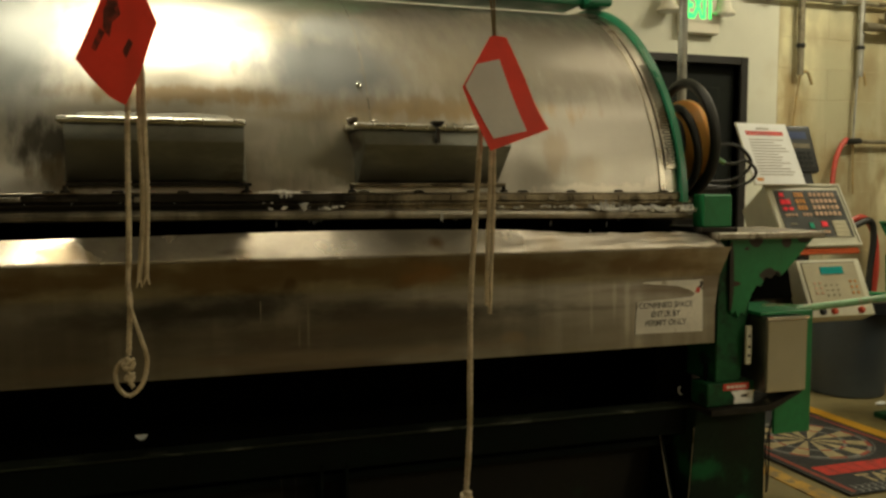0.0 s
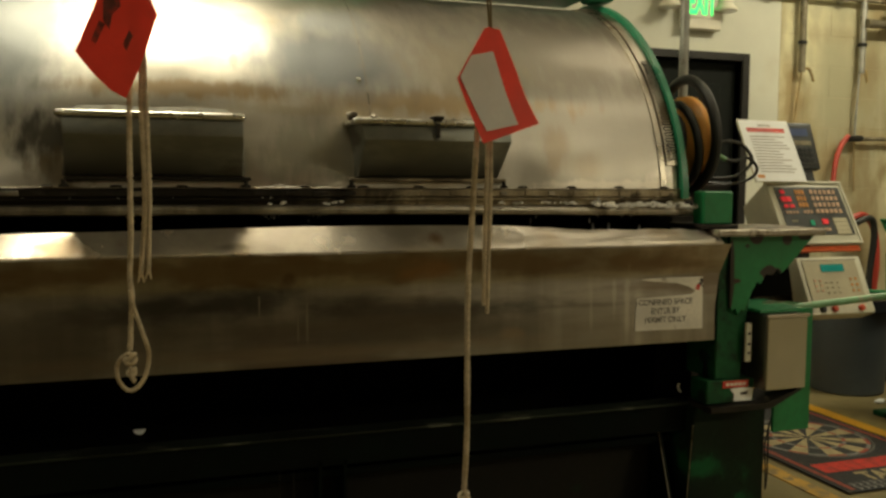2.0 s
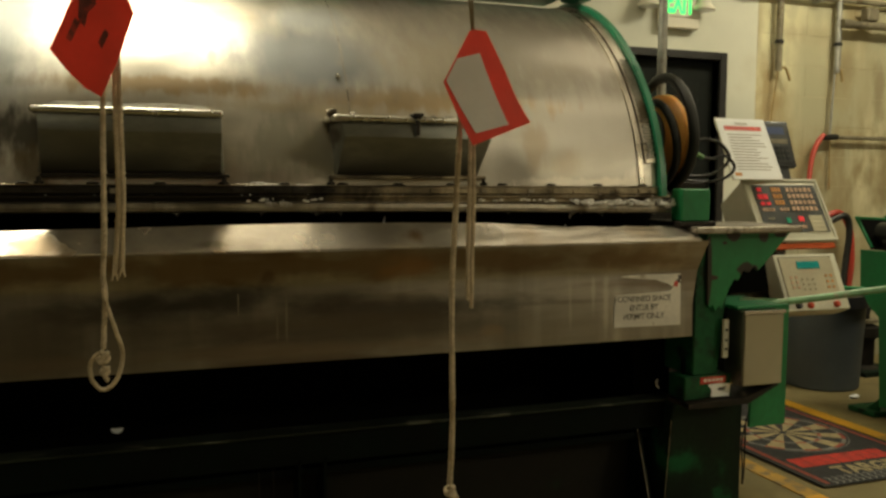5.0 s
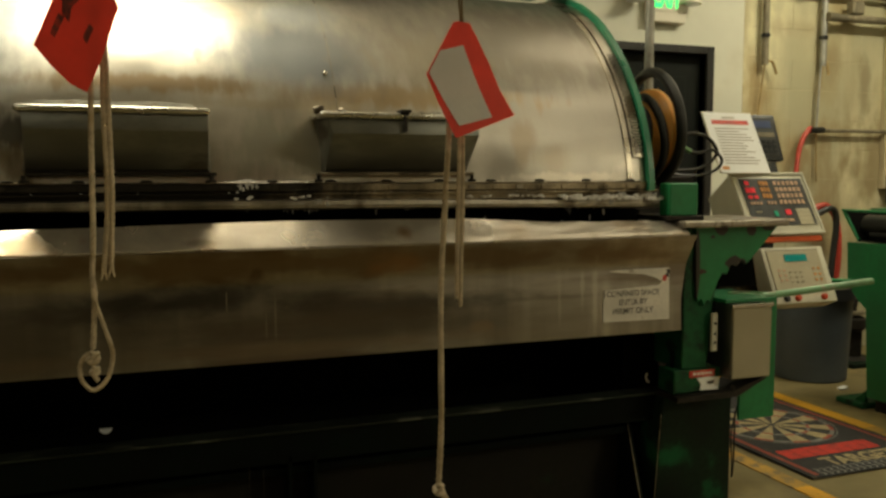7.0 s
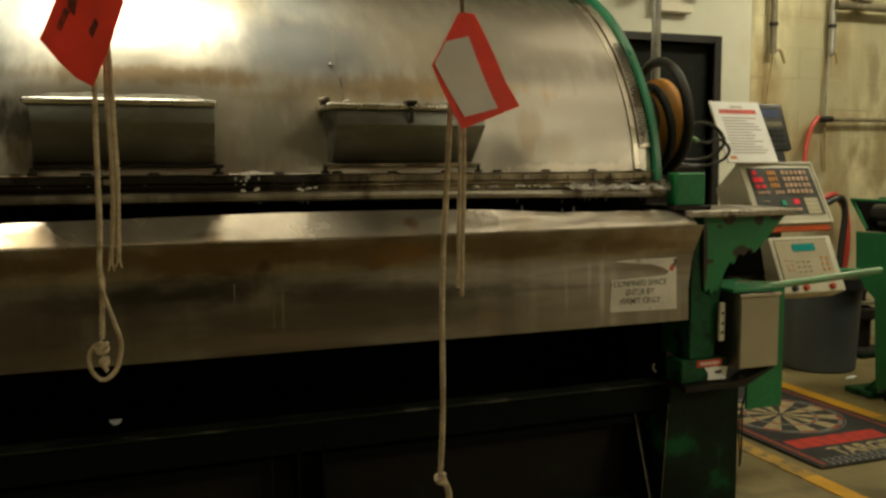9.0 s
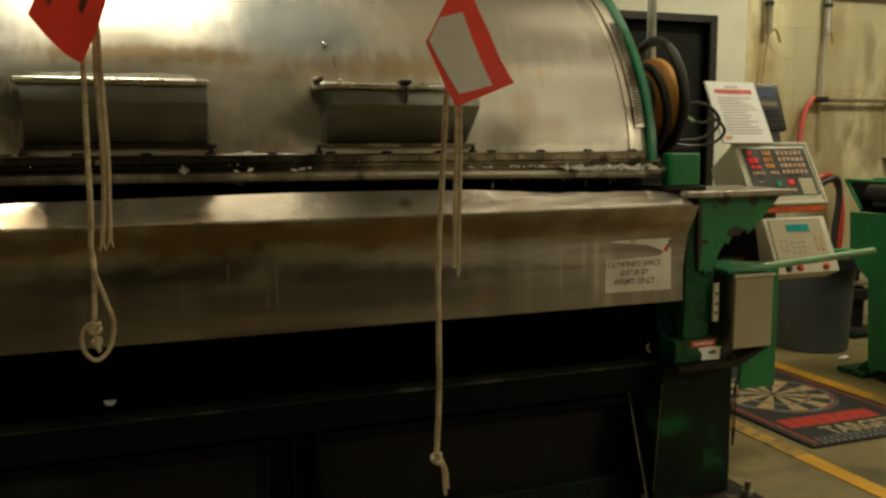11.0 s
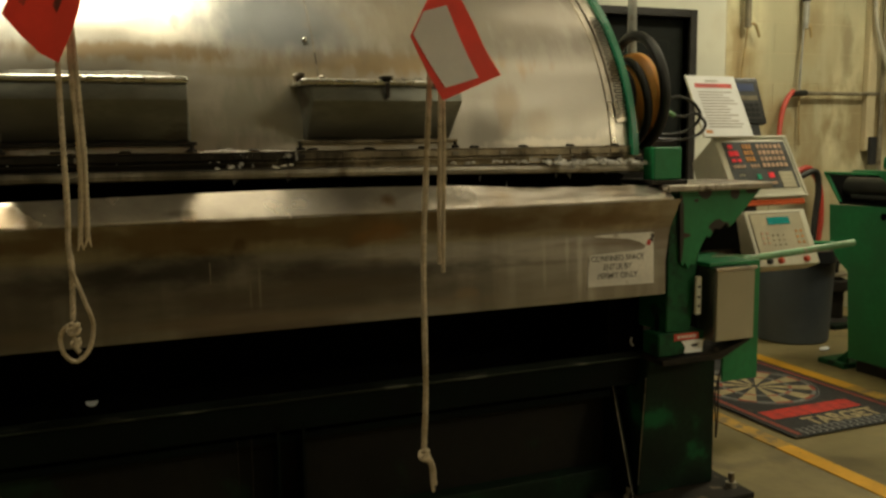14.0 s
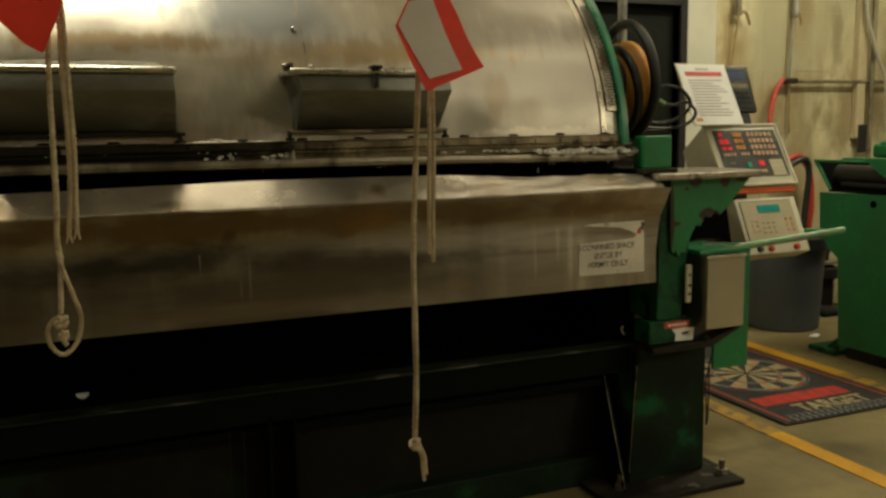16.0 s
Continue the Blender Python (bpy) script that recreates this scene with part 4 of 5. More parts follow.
part("hub_cover", lathe([(0.036, -0.125), (0.05, -0.108), (0.106, -0.078), (0.114, -0.062), (0.06, -0.062)], (1.868, 2.775, 1.408), "x", 40), "black_plastic", reel, "black hub cover")
part("stripe", lathe([(0.062, -0.1060), (0.076, -0.0975), (0.076, -0.0900), (0.062, -0.0980)], (1.868, 2.775, 1.408), "x", 40), "orange_reel", reel, "orange ring on the hub")
part("bracket", box(1.63, 1.86, 2.70, 2.86, 1.19, 1.215, 0.004), "grime", reel)
part("bracket", box(1.66, 1.70, 2.74, 2.82, 1.215, 1.45, 0.003), "grime", reel)
stand = thing("standpipe", (2.05, 3.06, 0), "galvanised vertical pipe behind the hose reel", "pipe")
part("pipe", tube([(2.05, 3.06, 0), (2.05, 3.06, TOP)], 0.019, 14), "pipe", stand)
part("flange", lathe([(0.05, 0), (0.05, 0.012), (0.03, 0.014)], (2.05, 3.06, 0), "z", 16), "pipe", stand)

cables = thing("cable_coil", (2.15, 2.80, 1.2), "loose coil of black cables hanging by the machine", "cable coil")
part("cable", tube(curve_pts([(2.033, 2.800, 1.404), (2.095, 2.806, 1.416), (2.163, 2.812, 1.402), (2.210, 2.819, 1.365), (2.221, 2.825, 1.335), (2.190, 2.831, 1.298), (2.122, 2.838, 1.272), (2.023, 2.844, 1.270)], 8), 0.0068, 8), "black_rubber", cables)
part("cable", tube(curve_pts([(2.027, 2.790, 1.356), (2.075, 2.795, 1.342), (2.128, 2.800, 1.340), (2.177, 2.805, 1.353), (2.218, 2.810, 1.335), (2.241, 2.815, 1.309), (2.228, 2.820, 1.279), (2.177, 2.825, 1.255), (2.099, 2.830, 1.247), (2.017, 2.835, 1.254)], 8), 0.0062, 8), "black_rubber", cables)
part("connector", tube([(2.023, 2.785, 1.363), (2.066, 2.785, 1.343)], 0.010, 8), "green_pale", cables, "pale green connector")
part("hook", box(1.93, 2.10, 2.81, 2.83, 1.22, 1.245, 0.003), "grime", cables)
# dark box added only to fill the dark area behind the reel
dark_fill = thing("dark_filler", (2.1, 3.0, 0), "dark box added to fill the dark area behind the reel", "cabinet")
part("body", box(1.70, 2.14, 2.86, 3.30, 0.0, 1.22, 0.01), "grime", dark_fill)
part("door", box(1.72, 2.12, 2.852, 2.8595, 0.05, 1.18, 0.003), "grime", dark_fill)

# ---- operator consoles, on an arm from the machine ----
K = 0.78


def kk(x, y, z):
    """Shrinks the console group toward the eye's plan point so that its parts have their true size."""
    return Vector((x * K, y * K, 1.25 + (z - 1.25) * K))


def panel_frame(tl, tr, bl):
    """Face frame: x along the top edge, y up the face, z out of it."""
    o, ex = Vector(bl), (Vector(tr) - Vector(tl)).normalized()
    ey = (Vector(tl) - Vector(bl))
    ey = (ey - ex * ey.dot(ex)).normalized()
    ez = ex.cross(ey)
    return Matrix(((ex.x, ey.x, ez.x, o.x), (ex.y, ey.y, ez.y, o.y), (ex.z, ey.z, ez.z, o.z), (0, 0, 0, 1)))


upper = thing("operator_console", tuple(kk(3.35, 3.85, 0.9)), "beige operator console with a keypad of red and orange keys", "control panel")
F = panel_frame(kk(3.112, 3.85, 1.262), kk(3.628, 3.85, 1.262), kk(3.112, 3.655, 0.925))
W, H = 0.516 * K, 0.389 * K
part("case", box(0, W, 0, H, -0.012, 0, 0.004, F, 2), "console", upper)
part("case_back", prism([(0.004, 0.006), (H - 0.004, 0.006), (H * 0.9, -0.16), (H * 0.2, -0.19)], -0.004 + 0.008, W - 0.008, "x", 0.004, F @ Matrix.Translation((0, 0, -0.018))), "console", upper)
part("bezel", join(box(0, W, H - 0.012, H, 0.0005, 0.006, 0.002, F), box(0, W, 0, 0.012, 0.0005, 0.006, 0.002, F), box(0, 0.012, 0.012, H - 0.012, 0.0005, 0.006, 0.002, F), box(W - 0.012, W, 0.012, H - 0.012, 0.0005, 0.006, 0.002, F)), "console", upper)
pad = part("keypad", box(W * 0.09, W * 0.94, H * 0.14, H * 0.90, 0.0005, 0.003, 0.001, F), "keypad", upper, "dark grey membrane keypad")


def keys(x0, x1, y0, y1, cols, rows, m, lab="", gap=0.25, fr=None, parent=None, zz=0.0035):
    for i in range(cols):
        for j in range(rows):
            w, h = (x1 - x0) / cols, (y1 - y0) / rows
            part("key", box(x0 + w * (i + gap / 2), x0 + w * (i + 1 - gap / 2), y0 + h * (j + gap / 2), y0 + h * (j + 1 - gap / 2), zz, zz + 0.0022, 0.0, fr), m, parent, lab)


keys(W * .14, W * .21, H * .78, H * .86, 1, 1, "red_key", "", 0.2, F, pad)
keys(W * .13, W * .26, H * .66, H * .75, 2, 1, "red_key", "", 0.08, F, pad)
keys(W * .13, W * .28, H * .56, H * .63, 2, 1, "red_key", "", 0.3, F, pad)
keys(W * .13, W * .30, H * .46, H * .53, 4, 1, "pale_key", "", 0.4, F, pad)
keys(W * .33, W * .46, H * .56, H * .87, 3, 3, "orange_key", "", 0.3, F, pad)
keys(W * .36, W * .49, H * .46, H * .54, 3, 1, "pale_key", "", 0.4, F, pad)
keys(W * .52, W * .88, H * .46, H * .87, 6, 4, "pale_key", "", 0.38, F, pad)
keys(W * .40, W * .46, H * .28, H * .37, 1, 1, "green_key", "", 0.1, F, pad)
keys(W * .56, W * .64, H * .30, H * .39, 1, 1, "red_key", "", 0.1, F, pad)
keys(W * .70, W * .90, H * .14, H * .40, 1, 4, "keypad_beige", "", 0.08, F, pad)
keys(W * .50, W * .64, H * .19, H * .25, 4, 1, "pale_key", "", 0.3, F, pad)
keys(W * .17, W * .25, H * .33, H * .38, 3, 1, "keypad_beige", "", 0.5, F, pad)
part("orange_strip", box(0.02, W - 0.02, -0.030, -0.006, -0.02, -0.006, 0.002, F), "orange_strip", upper, "orange strip under the console")

lower = thing("drive_console", tuple(kk(3.33, 3.55, 0.6)), "beige drive console with a teal display and red buttons", "control panel")
F2 = panel_frame(kk(3.135, 3.605, 0.860), kk(3.555, 3.605, 0.860), kk(3.135, 3.470, 0.572))
W2, H2 = 0.418 * K, 0.318 * K
part("case", box(0, W2, 0, H2, -0.085, 0, 0.006, F2, 2), "console", lower)
face = part("face_plate", box(W2 * .07, W2 * .90, H2 * .20, H2 * .93, 0.0005, 0.003, 0.001, F2), "keypad_beige", lower)
part("face_edge", join(box(W2 * .06, W2 * .91, H2 * .93, H2 * .945, 0.0005, 0.002, 0, F2), box(W2 * .055, W2 * .068, H2 * .19, H2 * .945, 0.0005, 0.002, 0, F2), box(W2 * .07, W2 * .90, H2 * .18, H2 * .196, 0.0005, 0.002, 0, F2)), "conduit", lower)
part("display", box(W2 * .32, W2 * .68, H2 * .73, H2 * .86, 0.0035, 0.0055, 0.0005, F2), "lcd", face, "lit teal display")
keys(W2 * .14, W2 * .30, H2 * .36, H2 * .62, 2, 3, "pale_key", "", 0.55, F2, face)
keys(W2 * .30, W2 * .56, H2 * .32, H2 * .58, 3, 3, "conduit", "", 0.75, F2, face)
keys(W2 * .70, W2 * .86, H2 * .34, H2 * .64, 2, 3, "orange_key", "", 0.6, F2, face)
for u, m in ((0.18, "black_plastic"), (0.36, "red_button"), (0.78, "red_button")):
    knob = lathe([(0.013, 0), (0.013, 0.012), (0.009, 0.016)], (0, 0, 0), "z", 14)
    knob.transform(F2 @ Matrix.Translation((W2 * u, H2 * 0.085, 0.0005)))
    part("button", knob, m, lower)
part("mounting_arm", box(2.045, 2.60, 2.90, 2.96, 0.72, 0.78, 0.004), "grime", lower)
part("mounting_post", box(2.50, 2.56, 2.86, 2.92, 0.50, 1.02, 0.004), "grime", lower)

sheet_thing = thing("instruction_sheet", tuple(kk(3.16, 3.85, 1.27)), "printed instruction sheet in a clear sleeve leaning on the console", "paper")
F3 = panel_frame(kk(2.998, 3.95, 1.602), kk(3.328, 3.95, 1.600), kk(2.998, 3.765, 1.262))
W3, H3 = 0.33 * K, 0.387 * K
pg = part("sheet", box(0, W3, 0, H3, 0, 0.002, 0, F3), "paper", sheet_thing)
part("backing", box(-0.004, W3 + 0.002, -0.002, H3 + 0.004, -0.006, -0.0005, 0.001, F3), "console", sheet_thing)
part("header_bar", box(W3 * .12, W3 * .88, H3 * .80, H3 * .87, 0.0024, 0.003, 0, F3), "red_ink", pg, "red heading bar")
part("title_bar", box(W3 * .36, W3 * .62, H3 * .90, H3 * .925, 0.0024, 0.003, 0, F3), "grey_ink", pg)
for i in range(13):
    u1 = random.uniform(0.6, 0.9)
    part("text_bar", box(W3 * .14, W3 * u1, H3 * (.72 - i * .048), H3 * (.735 - i * .048), 0.0024, 0.0029, 0, F3), "grey_ink", pg)
part("stamp", box(W3 * .05, W3 * .18, H3 * .05, H3 * .10, 0.0024, 0.003, 0, F3), "orange_key", pg)
meter = thing("terminal", tuple(kk(3.4, 3.98, 1.27)), "small dark terminal with a blue-topped screen behind the console", "terminal")
F4 = panel_frame(kk(3.33, 4.0, 1.60), kk(3.53, 4.0, 1.60), kk(3.33, 3.90, 1.335))
W4, H4 = 0.215 * K, 0.285 * K
part("case", box(-0.03, W4, 0, H4, -0.03, 0, 0.005, F4, 2), "black_plastic", meter)
part("screen", box(0.0, W4 * .88, H4 * .10, H4 * .92, 0.0005, 0.002, 0, F4), "keypad", meter)
part("title_bar", box(W4 * .1, W4 * .8, H4 * .70, H4 * .86, 0.0024, 0.003, 0, F4), "blue_label", meter)
part("label_bar", box(W4 * .1, W4 * .85, H4 * .5, H4 * .6, 0.0024, 0.003, 0, F4), "conduit", meter)
keys(W4 * .2, W4 * .85, H4 * .12, H4 * .45, 4, 3, "black_plastic", "", 0.3, F4, meter, 0.0024)
part("stem", box(W4 * .3, W4 * .75, -0.09, 0, -0.03, -0.006, 0.003, F4), "black_plastic", meter)

# ---- waste bin, floor mat, neighbouring machine ----
waste = thing("waste_bin", (3.92, 4.03, 0), "round dark grey plastic waste bin on the floor", "bin")
part("body", lathe([(0.205, 0.0), (0.215, 0.01), (0.238, 0.545), (0.231, 0.545), (0.20, 0.03)], (3.91, 4.03, 0), "z", 40), "bin", waste)
part("rim", lathe([(0.2385, 0.53), (0.250, 0.535), (0.252, 0.56), (0.244, 0.566), (0.233, 0.563), (0.232, 0.548)], (3.91, 4.03, 0), "z", 40), "bin", waste)
part("liner", lathe([(0.224, 0.55), (0.256, 0.574), (0.257, 0.505), (0.2555, 0.505), (0.2545, 0.572), (0.222, 0.548)], (3.91, 4.03, 0), "z", 40), "black_plastic", waste, "black bin liner folded over the rim")
scrap = thing("paper_scrap", (3.84, 3.69, 0), "crumpled white paper scrap on the floor", "litter")
bm = bmesh.new()
blob(bm, 3.84, 3.69, 0.010, 0.028, 0.5)
part("scrap", bm, "paper", scrap)

MX0, MX1, MY0, MY1 = 2.572, 3.310, 2.605, 3.86
rug = thing("floor_mat", ((MX0 + MX1) / 2, (MY0 + MY1) / 2, 0.004), "dark rubber-backed floor mat printed with a dartboard", "mat")
base = part("mat_base", box(MX0, MX1, MY0, MY1, 0.0045, 0.012, 0.002), "mat_dark", rug)
edge = 0.022
for a in ((MX0 + 0.03, MX0 + 0.03 + edge, MY0 + 0.02, MY1 - 0.03), (MX1 - 0.03 - edge, MX1 - 0.03, MY0 + 0.02, MY1 - 0.03)):
    part("red_border", box(*a, 0.0122, 0.0128), "mat_rust", base)
for i in range(18):
    for j in range(2):
        x = MX0 + 0.07 + i * 0.035
        y = MY0 + 0.008 + j * 0.040
        part("chevron", prism([(x, y), (x + 0.012, y + 0.017), (x, y + 0.034), (x + 0.013, y + 0.034), (x + 0.025, y + 0.017), (x + 0.013, y)], 0.0122, 0.0127, "z"), "mat_grey", base)
BX, BY, BR = 2.937, 3.254, 0.282
for i in range(20):
    a0, a1 = radians(i * 18 - 4), radians(i * 18 + 14)
    for r0, r1, pair in ((0.02, BR * 0.56, 0), (BR * 0.56, BR * 0.62, 1), (BR * 0.62, BR * 0.93, 0), (BR * 0.93, BR, 1)):
        m = ("mat_cream", "mat_dark")[i % 2] if not pair else ("mat_rust", "mat_grey")[i % 2]
        if m == "mat_dark":
            continue
        arc = [(BX + r0 * math.cos(a), BY + r0 * math.sin(a)) for a in frange(a0, a1, 4)] + [(BX + r1 * math.cos(a), BY + r1 * math.sin(a)) for a in frange(a1, a0, 4)]
        part("wedge", prism(arc, 0.0122, 0.0127, "z"), m, base)
part("rim_ring", tube([(BX + (BR + 0.012) * math.cos(a), BY + (BR + 0.012) * math.sin(a), 0.0125) for a in frange(0, math.tau * 47 / 48, 48)], 0.003, 6, True), "mat_grey", base)
for i in range(7):
    x = MX0 + 0.078 + i * 0.074
    part("printed_bar", prism([(x, 2.812), (x + 0.069, 2.812), (x + 0.073, 2.918), (x + 0.004, 2.918)], 0.0130, 0.0135, "z"), "mat_red", base)
part("lettering", lettering("TARGET", 0.096, Matrix.Translation((2.966, 2.738, 0.0132)), 0.405, 0.0004, 0.03), "mat_cream", base, "cream capital lettering")

GX = 3.62
other = thing("neighbour_machine", (4.2, 2.9, 0), "green painted neighbouring machine with a black roller in its trough", "machine")
part("side_plate", prism([(2.1, 0.068), (3.323, 0.068), (3.347, 0.54), (3.40, 0.572), (3.439, 0.612), (3.483, 0.692), (3.494, 0.887), (2.1, 0.912)], GX, GX + 0.02, "x", 0.003), "green_clean", other, "flat green side plate with a cut-back foot")
part("body", box(GX + 0.0205, 5.6, 2.1, 3.31, 0.07, 0.88, 0.005), "green_shaded", other)
part("plinth", box(GX + 0.03, 5.5, 2.15, 3.29, 0, 0.0695), "grime", other)
part("foot", box(GX - 0.015, GX + 0.19, 3.332, 3.515, 0, 0.030, 0.006), "column", other, "grimy green foot plate")
part("foot_lug", prism([(3.34, 0.0305), (3.42, 0.0305), (3.345, 0.10)], GX + 0.02, GX + 0.035, "x", 0.002), "column", other)
# trough inside coloured black for its shade
part("trough_end", prism([(3.512, 1.050), (3.535, 1.050), (3.430, 0.905), (3.412, 0.905)], GX + 0.012, GX + 0.30, "x"), "shade_black", other)
part("trough_end_edge", prism([(3.514, 1.050), (3.535, 1.050), (3.430, 0.905), (3.418, 0.905)], GX - 0.002, GX + 0.0115, "x", 0.001), "green_clean", other, "green edge of the sloping trough end")
part("trough_floor", box(GX + 0.002, GX + 0.30, 2.12, 3.43, 0.893, 0.904), "shade_black", other)
part("trough_back", box(GX + 0.22, GX + 0.24, 2.12, 3.44, 0.905, 1.055), "shade_black", other)
part("trough_rim", box(GX - 0.006, GX + 0.016, 3.19, 3.537, 1.0505, 1.0645, 0.003), "green_clean", other)
part("trough_rim", box(GX + 0.20, GX + 0.26, 2.15, 3.537, 1.056, 1.066, 0.002), "green_clean", other)
part("roller", tube([(GX + 0.09, 2.15, 0.985), (GX + 0.09, 3.44, 0.985)], 0.052, 20), "black_rubber", other, "black rubber roller")
part("roller", tube([(GX + 0.075, 2.15, 0.932), (GX + 0.075, 3.40, 0.932)], 0.024, 14), "black_rubber", other, "thin black rubber roller")
part("guard", prism([(3.198, 1.064), (2.985, 0.914), (2.1, 0.914), (2.1, 1.078), (3.19, 1.078)], GX - 0.004, GX + 0.012, "x", 0.003), "green_clean", other, "green guard plate with a slanted end")
part("top_block", join(box(GX + 0.03, GX + 0.20, 2.1, 3.195, 1.0785, 1.150, 0.018, seg=3), tube([(GX + 0.05, 2.3, 1.150), (GX + 0.05, 3.15, 1.150)], 0.014, 10)), "green_clean", other, "green rounded cover block")
part("hole", lathe([(0.019, -0.002), (0.019, 0.0)], (GX - 0.0006, 3.139, 0.844), "x", 18), "shade_black", other)
junk = thing("pump_unit", (4.45, 4.2, 0), "dark grimy pump fittings on the floor behind the green machine", "pump")
part("body", lathe([(0.10, 0), (0.10, 0.03), (0.06, 0.05), (0.06, 0.22), (0.09, 0.24), (0.09, 0.30), (0.04, 0.32)], (4.45, 4.22, 0.0), "z", 16), "grime", junk)
part("pipe", tube(curve_pts([(4.45, 4.22, 0.30), (4.46, 4.22, 0.42), (4.55, 4.20, 0.46), (4.75, 4.15, 0.46)], 6), 0.025, 10), "grime", junk)
part("flange", lathe([(0.075, 0), (0.075, 0.02)], (4.45, 4.22, 0.33), "z", 16), "conduit", junk)
part("base", box(4.30, 4.62, 4.06, 4.36, 0.0005, 0.03, 0.004), "leg", junk)
part("motor", lathe([(0.06, -0.12), (0.07, -0.10), (0.07, 0.10), (0.05, 0.13)], (4.62, 4.0, 0.075), "x", 16), "brown", junk, "rusty brown motor")

# ---- on the far wall ----
ex = thing("exit_sign", (3.17, Y1, 2.2), "white exit sign with green lit letters and two emergency lamp heads", "exit sign")
part("case", box(3.03, 3.31, Y1 - 0.06, Y1 - 0.001, 2.205, 2.475, 0.006), "plastic_white", ex)
part("face", box(3.04, 3.30, Y1 - 0.064, Y1 - 0.0605, 2.275, 2.462, 0.001), "plastic_white", ex)
part("lettering", lettering("EXIT", 0.155, Matrix.Translation((3.163, Y1 - 0.0655, 2.372)) @ FRONT, 0.20, 0.001, 0.025), "exit_green", ex, "green glowing letters")
for s, x in ((-1, 2.925), (1, 3.325)):
    hd = part("lamp_head", lathe([(0.030, 0.10), (0.042, 0.07), (0.046, 0.03), (0.072, 0.0), (0.072, -0.012)], (x, Y1 - 0.075, 2.335), "z", 20), "plastic_white", ex, "white emergency lamp head")
    part("lens", lathe([(0.060, -0.016), (0.064, -0.0125)], (x, Y1 - 0.075, 2.335), "z", 20), "paper", hd)
    part("neck", tube([(x, Y1 - 0.07, 2.40), (x - s * 0.05, Y1 - 0.05, 2.42)], 0.018, 10), "plastic_white", ex)


def drop_pipe(x, z, m, cord_z, sway):
    t = thing("drop_conduit", (x, Y1 - 0.05, 2.4), "wall conduit with a hanging yellow cord", "conduit", "wall conduits")
    part("pipe", tube([(x, Y1 - 0.05, TOP), (x, Y1 - 0.05, z)], 0.022, 12), m, t)
    part("coupling", lathe([(0.028, -0.012), (0.030, 0), (0.028, 0.012)], (x, Y1 - 0.05, z + 0.19), "z", 14), "black_rubber", t)
    part("cord", tube(curve_pts([(x, Y1 - 0.05, z + 0.01), (x + 0.05 * sway, Y1 - 0.06, z + 0.02), (x + 0.09 * sway, Y1 - 0.06, z - 0.06)], 6), 0.009, 8), "cord_yellow", t)
    part("cord", tube(curve_pts([(x, Y1 - 0.05, z), (x - 0.02 * sway, Y1 - 0.04, z - 0.2), (x - 0.03 * sway, Y1 - 0.03, z - 0.4), (x + 0.0, Y1 - 0.03, cord_z)], 8), 0.006, 8), "cord_yellow", t)


drop_pipe(3.945, 1.98, "conduit", 1.45, 1)
drop_pipe(4.435, 1.99, "pipe", 1.2, 0.5)
tail = thing("tail_pipe", (4.42, Y1 - 0.04, 1.57), "thin grey pipe dropping to the air line", "pipe")
part("pipe", tube([(4.425, Y1 - 0.045, 2.0), (4.405, Y1 - 0.045, 1.565)], 0.008, 8), "pipe", tail)
run = thing("conduit_run", (4.4, Y1 - 0.05, 2.46), "horizontal conduit along the top of the wall", "conduit")
part("pipe", tube([(3.55, Y1 - 0.05, 2.475), (6.9, Y1 - 0.05, 2.475)], 0.016, 12), "conduit", run)
for x in (3.7, 4.25, 5.0, 5.8):
    part("clamp", box(x, x + 0.03, Y1 - 0.075, Y1 - 0.001, 2.45, 2.50, 0.002), "pipe", run)
run2 = thing("pipe_run", (4.9, Y1 - 0.07, 2.2), "galvanised pipe run with a small valve on the wall", "pipe")
part("pipe", tube([(4.435, Y1 - 0.085, 2.315), (6.9, Y1 - 0.085, 2.315)], 0.026, 12), "conduit", run2)
part("tee", lathe([(0.030, -0.04), (0.030, 0.04)], (4.47, Y1 - 0.085, 2.315), "x", 14), "conduit", run2)
part("valve", box(4.62, 4.72, Y1 - 0.12, Y1 - 0.05, 2.343, 2.43, 0.008), "conduit", run2)
part("hanger", box(5.3, 5.33, Y1 - 0.12, Y1 - 0.001, 2.285, 2.305, 0.002), "pipe", run2)
low = thing("air_line", (4.8, Y1 - 0.05, 1.57), "thin rusty air line along the wall with a red hose", "pipe")
part("pipe", tube([(4.40, Y1 - 0.045, 1.555), (6.9, Y1 - 0.045, 1.555)], 0.013, 10), "conduit", low)
part("coupling", tube([(4.34, Y1 - 0.05, 1.552), (4.46, Y1 - 0.05, 1.558)], 0.021, 10), "black_rubber", low)
part("hose", tube(curve_pts([(4.35, Y1 - 0.05, 1.57), (4.28, Y1 - 0.06, 1.50), (4.22, Y1 - 0.08, 1.36), (4.18, Y1 - 0.12, 1.15), (4.22, Y1 - 0.16, 0.85)], 8), 0.017, 10), "red_hose", low, "red rubber hose")
part("hose", tube(curve_pts([(4.32, Y1 - 0.10, 1.00), (4.44, Y1 - 0.12, 1.04), (4.54, Y1 - 0.12, 0.93), (4.57, Y1 - 0.12, 0.70), (4.55, Y1 - 0.12, 0.40), (4.60, Y1 - 0.14, 0.03)], 8), 0.022, 10), "red_hose", low, "red rubber hose")
part("hose", tube(curve_pts([(4.34, Y1 - 0.14, 0.98), (4.46, Y1 - 0.16, 1.02), (4.50, Y1 - 0.16, 0.90), (4.47, Y1 - 0.16, 0.60), (4.45, Y1 - 0.17, 0.03)], 8), 0.022, 10), "black_rubber", low)
